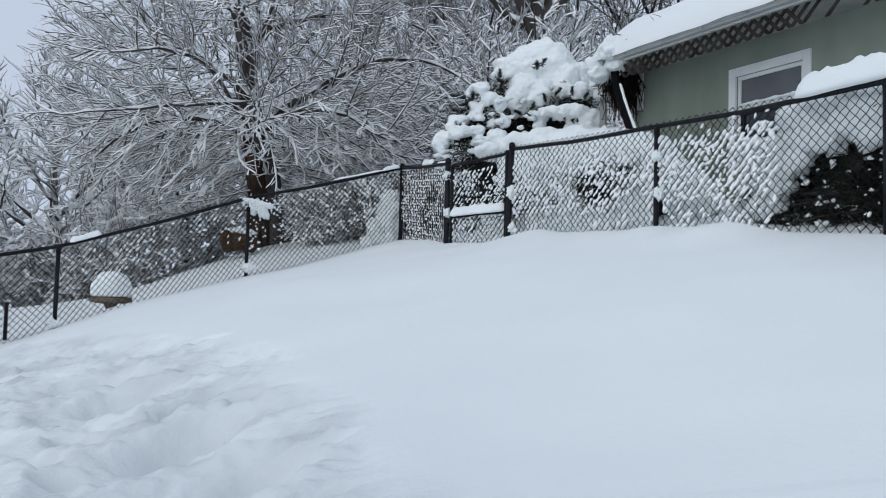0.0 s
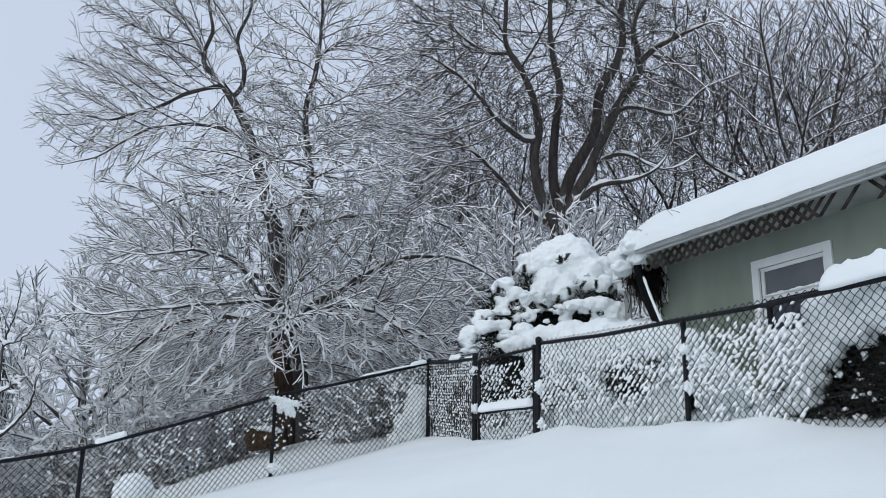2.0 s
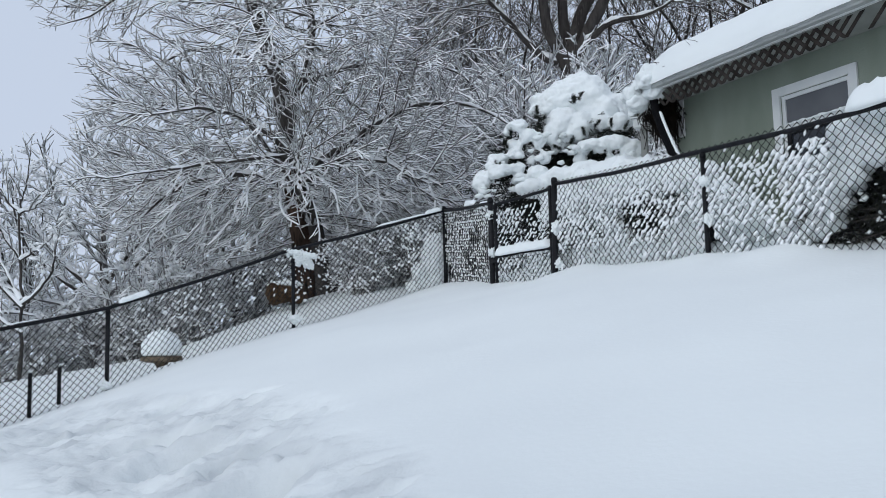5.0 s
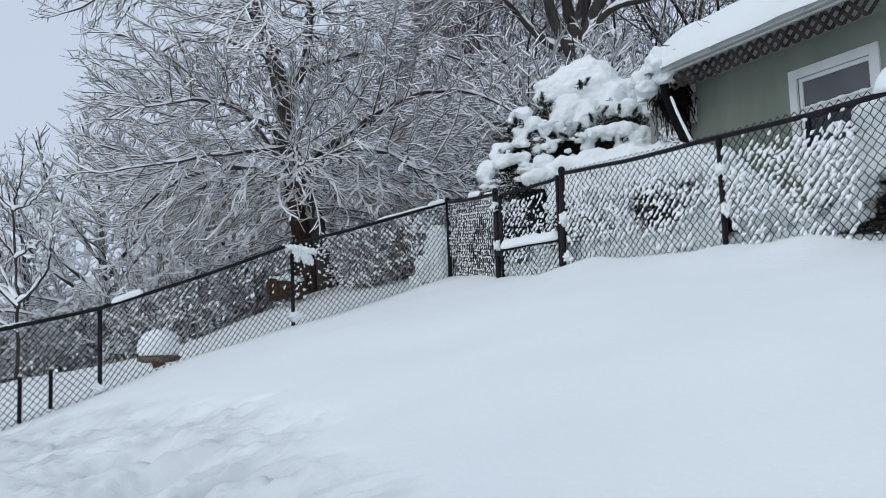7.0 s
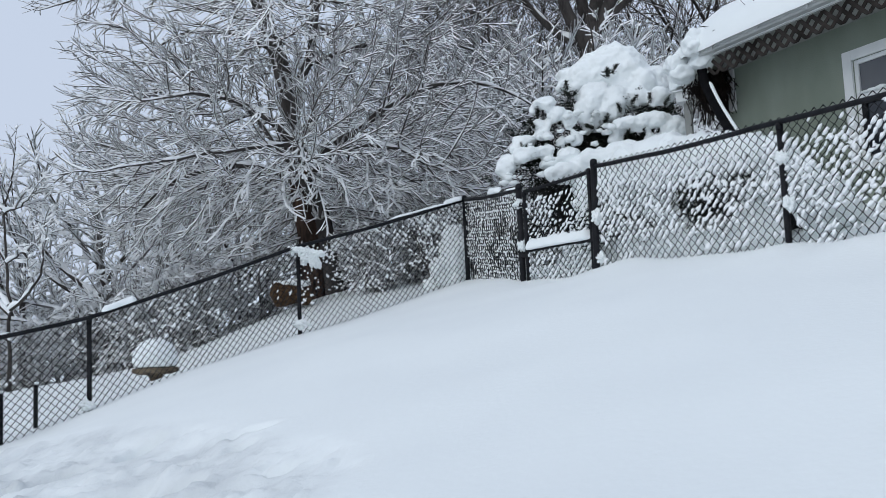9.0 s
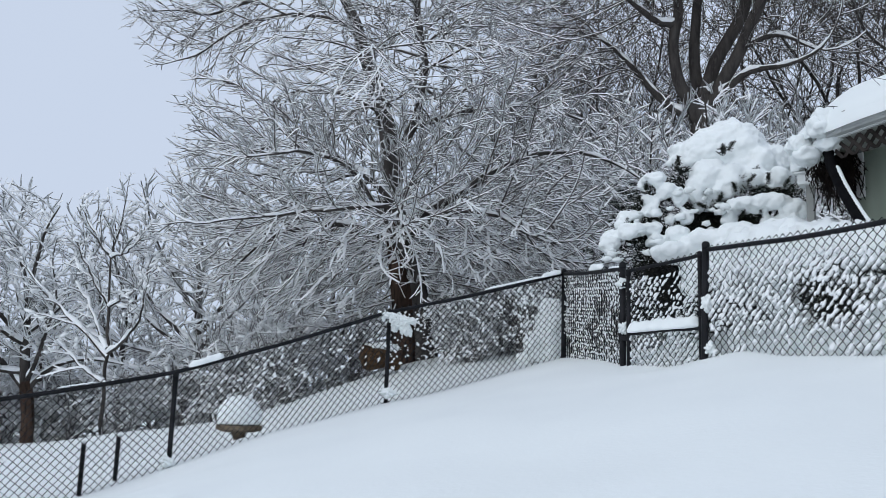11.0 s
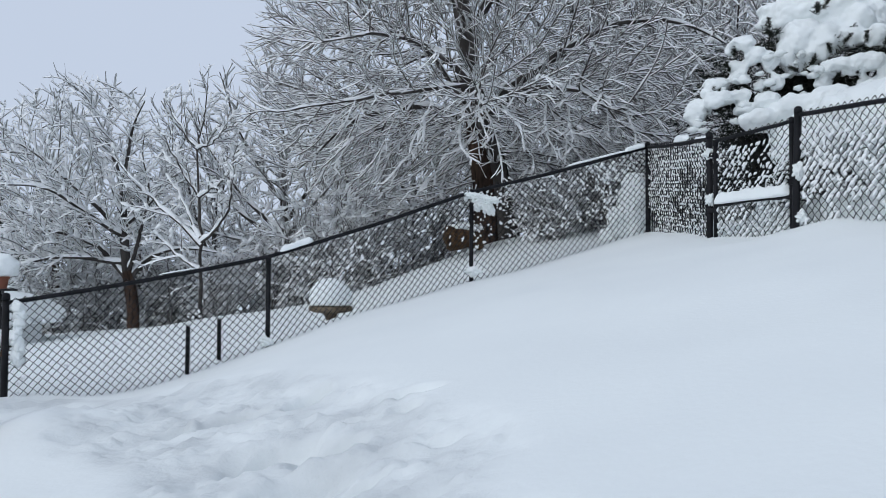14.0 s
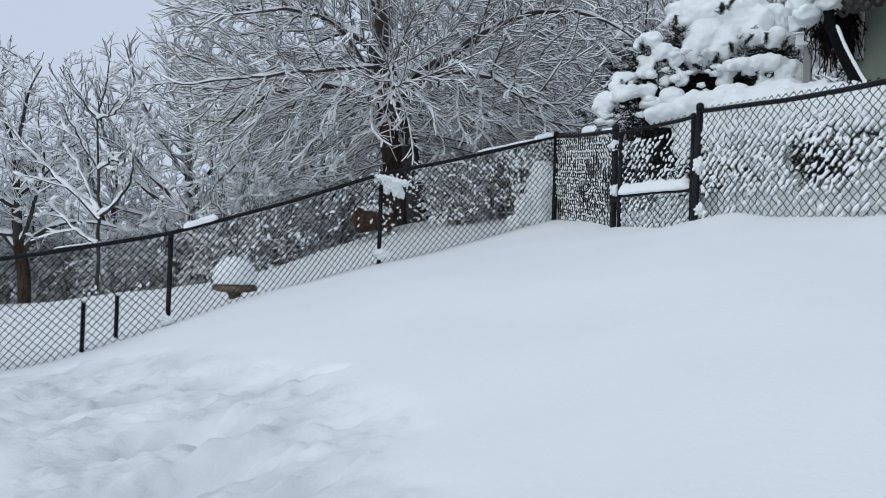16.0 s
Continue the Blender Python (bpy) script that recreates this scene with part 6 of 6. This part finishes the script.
def conifer(x, y, z, height, spread, label):
    ob = thing("snowy_cedar", x, y, z, label=label, category="tree", group="cedars in the distance")
    bm = bmesh.new()
    cyl(bm, (0, 0, -0.5), (0, 0, height * 0.95), 0.16, 0.03, 10)
    part("trunk", bm, BARK_BROWN, ob, smooth=True)
    cs, cc, ss = [], [], []
    for i in range(420):
        h = rng.uniform(0.08, 1)
        a = rng.uniform(0, 6.28)
        r = spread * (1 - h) ** 0.8 * rng.uniform(0.35, 1.0) + 0.08
        p = np.array([r * math.cos(a), r * math.sin(a), h * height - r * 0.15])
        cs.append(p)
        if rng.random() < 0.75:
            s = rng.uniform(0.06, 0.15)
            cc.append(p + np.array([0, 0, 0.08])), ss.append((s * 1.5, s * 1.3, s * 0.4))
    V, Q = needles(cs, 0.15, 9000, 0.10)
    part_mesh("foliage", mesh_from("foliage", V, Q, mats=[CEDAR], smooth=False), ob, kind="stuff")
    V, F = blobs(np.array(cc), np.array(ss))
    part_mesh("snow", mesh_from("snow", V, tris=F, mats=[SNOW_TREE]), ob, kind="stuff")
    return ob


cedar = conifer(-17.7, 20.6, -1.2, 4.7, 2.2, "dark cedar tree with snow lying on its boughs")
copy_thing(cedar, pose(-20.2, 20.6, -1.1, 0, 0, 90))
copy_thing(cedar, pose(-15.9, 21.8, -1.3, 0, 0, 150))
copy_thing(cedar, pose(-0.6, 21.0, 0.8, 0, 0, 200) @ Matrix.Scale(1.0, 4))
copy_thing(cedar, pose(1.0, 22.6, 0.9, 0, 0, 20) @ Matrix.Scale(1.0, 4))

# ---- small things beyond the fence ----
bath = thing("bird_bath", -4.55, 12.2, 0.0, -20, label="tan stone bird bath under a tall dome of snow", category="bird bath")
bm = bmesh.new()
cyl(bm, (0, 0, -0.7), (0, 0, 0.06), 0.075, 0.06, 20)
cyl(bm, (0, 0, 0.06), (0, 0, 0.15), 0.06, 0.10, 20)
part("pedestal", bm, STONE, bath, smooth=False)
bm = bmesh.new()
cyl(bm, (0, 0, 0.145), (0, 0, 0.17), 0.20, 0.275, 28)
cyl(bm, (0, 0, 0.17), (0, 0, 0.225), 0.282, 0.278, 28)
part("bowl", bm, STONE, bath)
bm = bmesh.new()
lump(bm, 0, 0, 0.33, 0.275, 0.275, 0.26, 0.06, 4, 1.0, flat=-0.35)
part("snow_dome", bm, SNOW, bath, smooth=True)

# a cut log and stump at the tree's foot
log = thing("cut_log", -3.75, 14.6, 1.0, 25, label="cut brown log lying half under snow by the tree", category="log")
P, R = smooth_limb([(-0.2, 0.02, 0.2), (0.1, 0, 0.19), (0.45, 0, 0.13)], (0.20, 0.10), 12, 0.015)
part_mesh("trunk_section", mesh_from("trunk_section", *limb_tube(P, R * np.r_[0.02, 0.9, np.ones(8), 0.95, 0.02], 12), mats=[WOOD_BROWN], smooth=False), log)
bm = bmesh.new()
cyl(bm, (-0.12, 0.1, 0.25), (0.36, -0.05, 0.10), 0.05, 0.06, 10)
part("branch", bm, BARK_DARK, log)
bm = bmesh.new()
lump(bm, 0.12, 0.06, 0.36, 0.26, 0.12, 0.06, 0.6, 4, 1.0, freq=2.2)
part("snow_cap", bm, SNOW, log, smooth=True)

pile = thing("snowed_over_stump", -1.12, 14.3, 1.02, label="stump with shoots buried under a tall heap of snow", category="stump")
bm = bmesh.new()
cyl(bm, (0, 0, -0.2), (0, 0, 0.35), 0.22, 0.18, 14)
part("stump", bm, BARK_BROWN, pile)
snow_mass("snow_cap", with_crumbs([(0.12, 0.80, 0.17, 0.22), (0.16, 0.55, 0.20, 0.30), (0.0, 0.62, 0.14, 0.24), (-0.08, 0.36, 0.18, 0.22), (0.12, 0.25, 0.24, 0.22), (-0.2, 0.16, 0.16, 0.14)], -0.2, 0.5), pile, 0.02, "tall heap of snow")
CL = np.stack([rng.uniform(-0.38, 0.0, 34), rng.uniform(-0.35, -0.1, 34), rng.uniform(0.4, 1.15, 34)], 1)
V, F = blobs(CL, rng.uniform(0.02, 0.05, (34, 3)), fine=True)
part_mesh("snow_clumps", mesh_from("snow_clumps", V, tris=F, mats=[SNOW]), pile, kind="stuff")
S0 = np.array([[[0.1 * rng.normal(), -0.25 + 0.08 * rng.normal(), 0.0]] * 5 for i in range(14)])
S0 = S0 + np.linspace(0, 1, 5)[None, :, None] * np.stack([rng.normal(-0.25, 0.15, 14), rng.normal(-0.1, 0.1, 14), rng.uniform(0.5, 1.1, 14)], 1)[:, None]
part_mesh("shoot", mesh_from("shoot", *tubes(S0, np.full((14, 5), 0.004), 4), mats=[TWIG]), pile, kind="stuff")

# plant stand by the end post
stand = thing("iron_plant_stand", -6.15, 8.55, -0.61, -35, label="black iron plant stand with clay pots under snow", category="plant stand")
for x in (-0.28, 0.02):
    bm = bmesh.new()
    cyl(bm, (x, 0, -0.4), (x, 0, 1.05), 0.014, sides=10)
    part("leg", bm, IRON, stand, smooth=True)
for z in (0.48, 1.05):
    bm = bmesh.new()
    box(bm, -0.42, -0.13, z, 0.16, 0.13, z + 0.018, 0.004)
    part("shelf", bm, IRON, stand)
th = np.linspace(0, 5.2, 22)
sc = np.stack([0.17 + 0.10 * np.cos(2.4 - th) * np.linspace(1, 0.4, 22), 0 * th, 0.96 + 0.10 * np.sin(2.4 - th) * np.linspace(1, 0.4, 22)], 1)
part_mesh("scroll", mesh_from("scroll", *limb_tube(sc, np.full(22, 0.009), 6), mats=[IRON]), stand)
bm = bmesh.new()
lump(bm, -0.13, 0, 0.58, 0.26, 0.14, 0.12, 0.25, 3, 2, flat=-0.5)
part("shelf_snow", bm, SNOW, stand, smooth=True)
for x, mat, lab in ((0.03, TERRACOTTA, "terracotta flower pot with a snow cap on the stand"), (-0.20, SIDING, "pale flower pot with a snow cap on the stand")):
    w = stand.matrix_basis @ Vector((x, 0, 1.07))
    pot = thing("flower_pot", w.x, w.y, w.z, label=lab, category="flower pot", group="pots on the stand")
    bm = bmesh.new()
    cyl(bm, (0, 0, 0), (0, 0, 0.10), 0.05, 0.066, 20)
    cyl(bm, (0, 0, 0.10), (0, 0, 0.13), 0.075, 0.075, 20)
    part("pot", bm, mat, pot, smooth=False)
    bm = bmesh.new()
    lump(bm, 0, 0, 0.19, 0.17, 0.15, 0.15, 0.2, 4, x, flat=-0.4)
    part("snow_cap", bm, SNOW, pot, smooth=True)

# red-brown board rail end at the yard's edge
rail = thing("wooden_deck_rail", -3.577, 6.136, -0.47, 40, label="red-brown stained board railing capped with crusted snow", category="railing")
for i in range(7):
    bm = bmesh.new()
    box(bm, -0.06 - i * 0.15, -0.02, -0.5, 0.07 - i * 0.15, 0.02, 0.55, 0.004)
    part("board", bm, WOOD_RED, rail)
bm = bmesh.new()
box(bm, -1.1, -0.07, 0.55, 0.10, 0.07, 0.59, 0.006)
part("cap_rail", bm, WOOD_BROWN, rail)
part_mesh("snow", snow_bar([(-1.1, 0, 0.588), (-0.5, 0, 0.588), (0.1, 0, 0.588)], 0.085, 0.07, 6.0, 50), rail)

# a white shed roofed in snow, further off
shed = thing("white_shed", -11.6, 12.6, -0.9, -40, label="low white shed with thick snow on its roof", category="shed")
bm = bmesh.new()
box(bm, -1.6, -1.2, -0.5, 0.5, 1.2, 0.75, 0.02)
part("body", bm, SIDING, shed)
bm = bmesh.new()
box(bm, -1.7, -1.3, 0.75, 0.7, 1.3, 0.82, 0.02)
part("roof", bm, SIDING, shed)
bm = bmesh.new()
box(bm, -0.9, -1.215, 0.2, 0.4, -1.198, 0.7, 0.006)
part("window", bm, SCREEN_DARK, shed)
bm = bmesh.new()
lump(bm, -0.45, 0, 0.80, 1.65, 1.6, 0.48, 0.14, 5, 2.0, flat=-0.1)
part("roof_snow", bm, SNOW, shed, smooth=True)

# the near house's eave overhead
near = thing("near_house_eave", -0.09, 2.30, 1.76, 132.4, label="grey roof edge of the near house with snow hanging over", category="roof eave")
bm = bmesh.new()
box(bm, -1.4, 0.0, 0.0, 0.26, 1.2, 0.03, 0.004)
part("soffit", bm, GUTTER, near)
bm = bmesh.new()
box(bm, -1.4, -0.012, -0.004, 0.265, -0.002, 0.10, 0.003)
part("fascia", bm, TRIM_WHITE, near)
for i in range(13):
    bm = bmesh.new()
    lump(bm, -1.35 + i * 0.133, -0.018, 0.06, 0.095, 0.022 + 0.008 * (i % 3), 0.055, 0.3, 3, i)
    part("snow_lip", bm, SNOW, near, smooth=True)
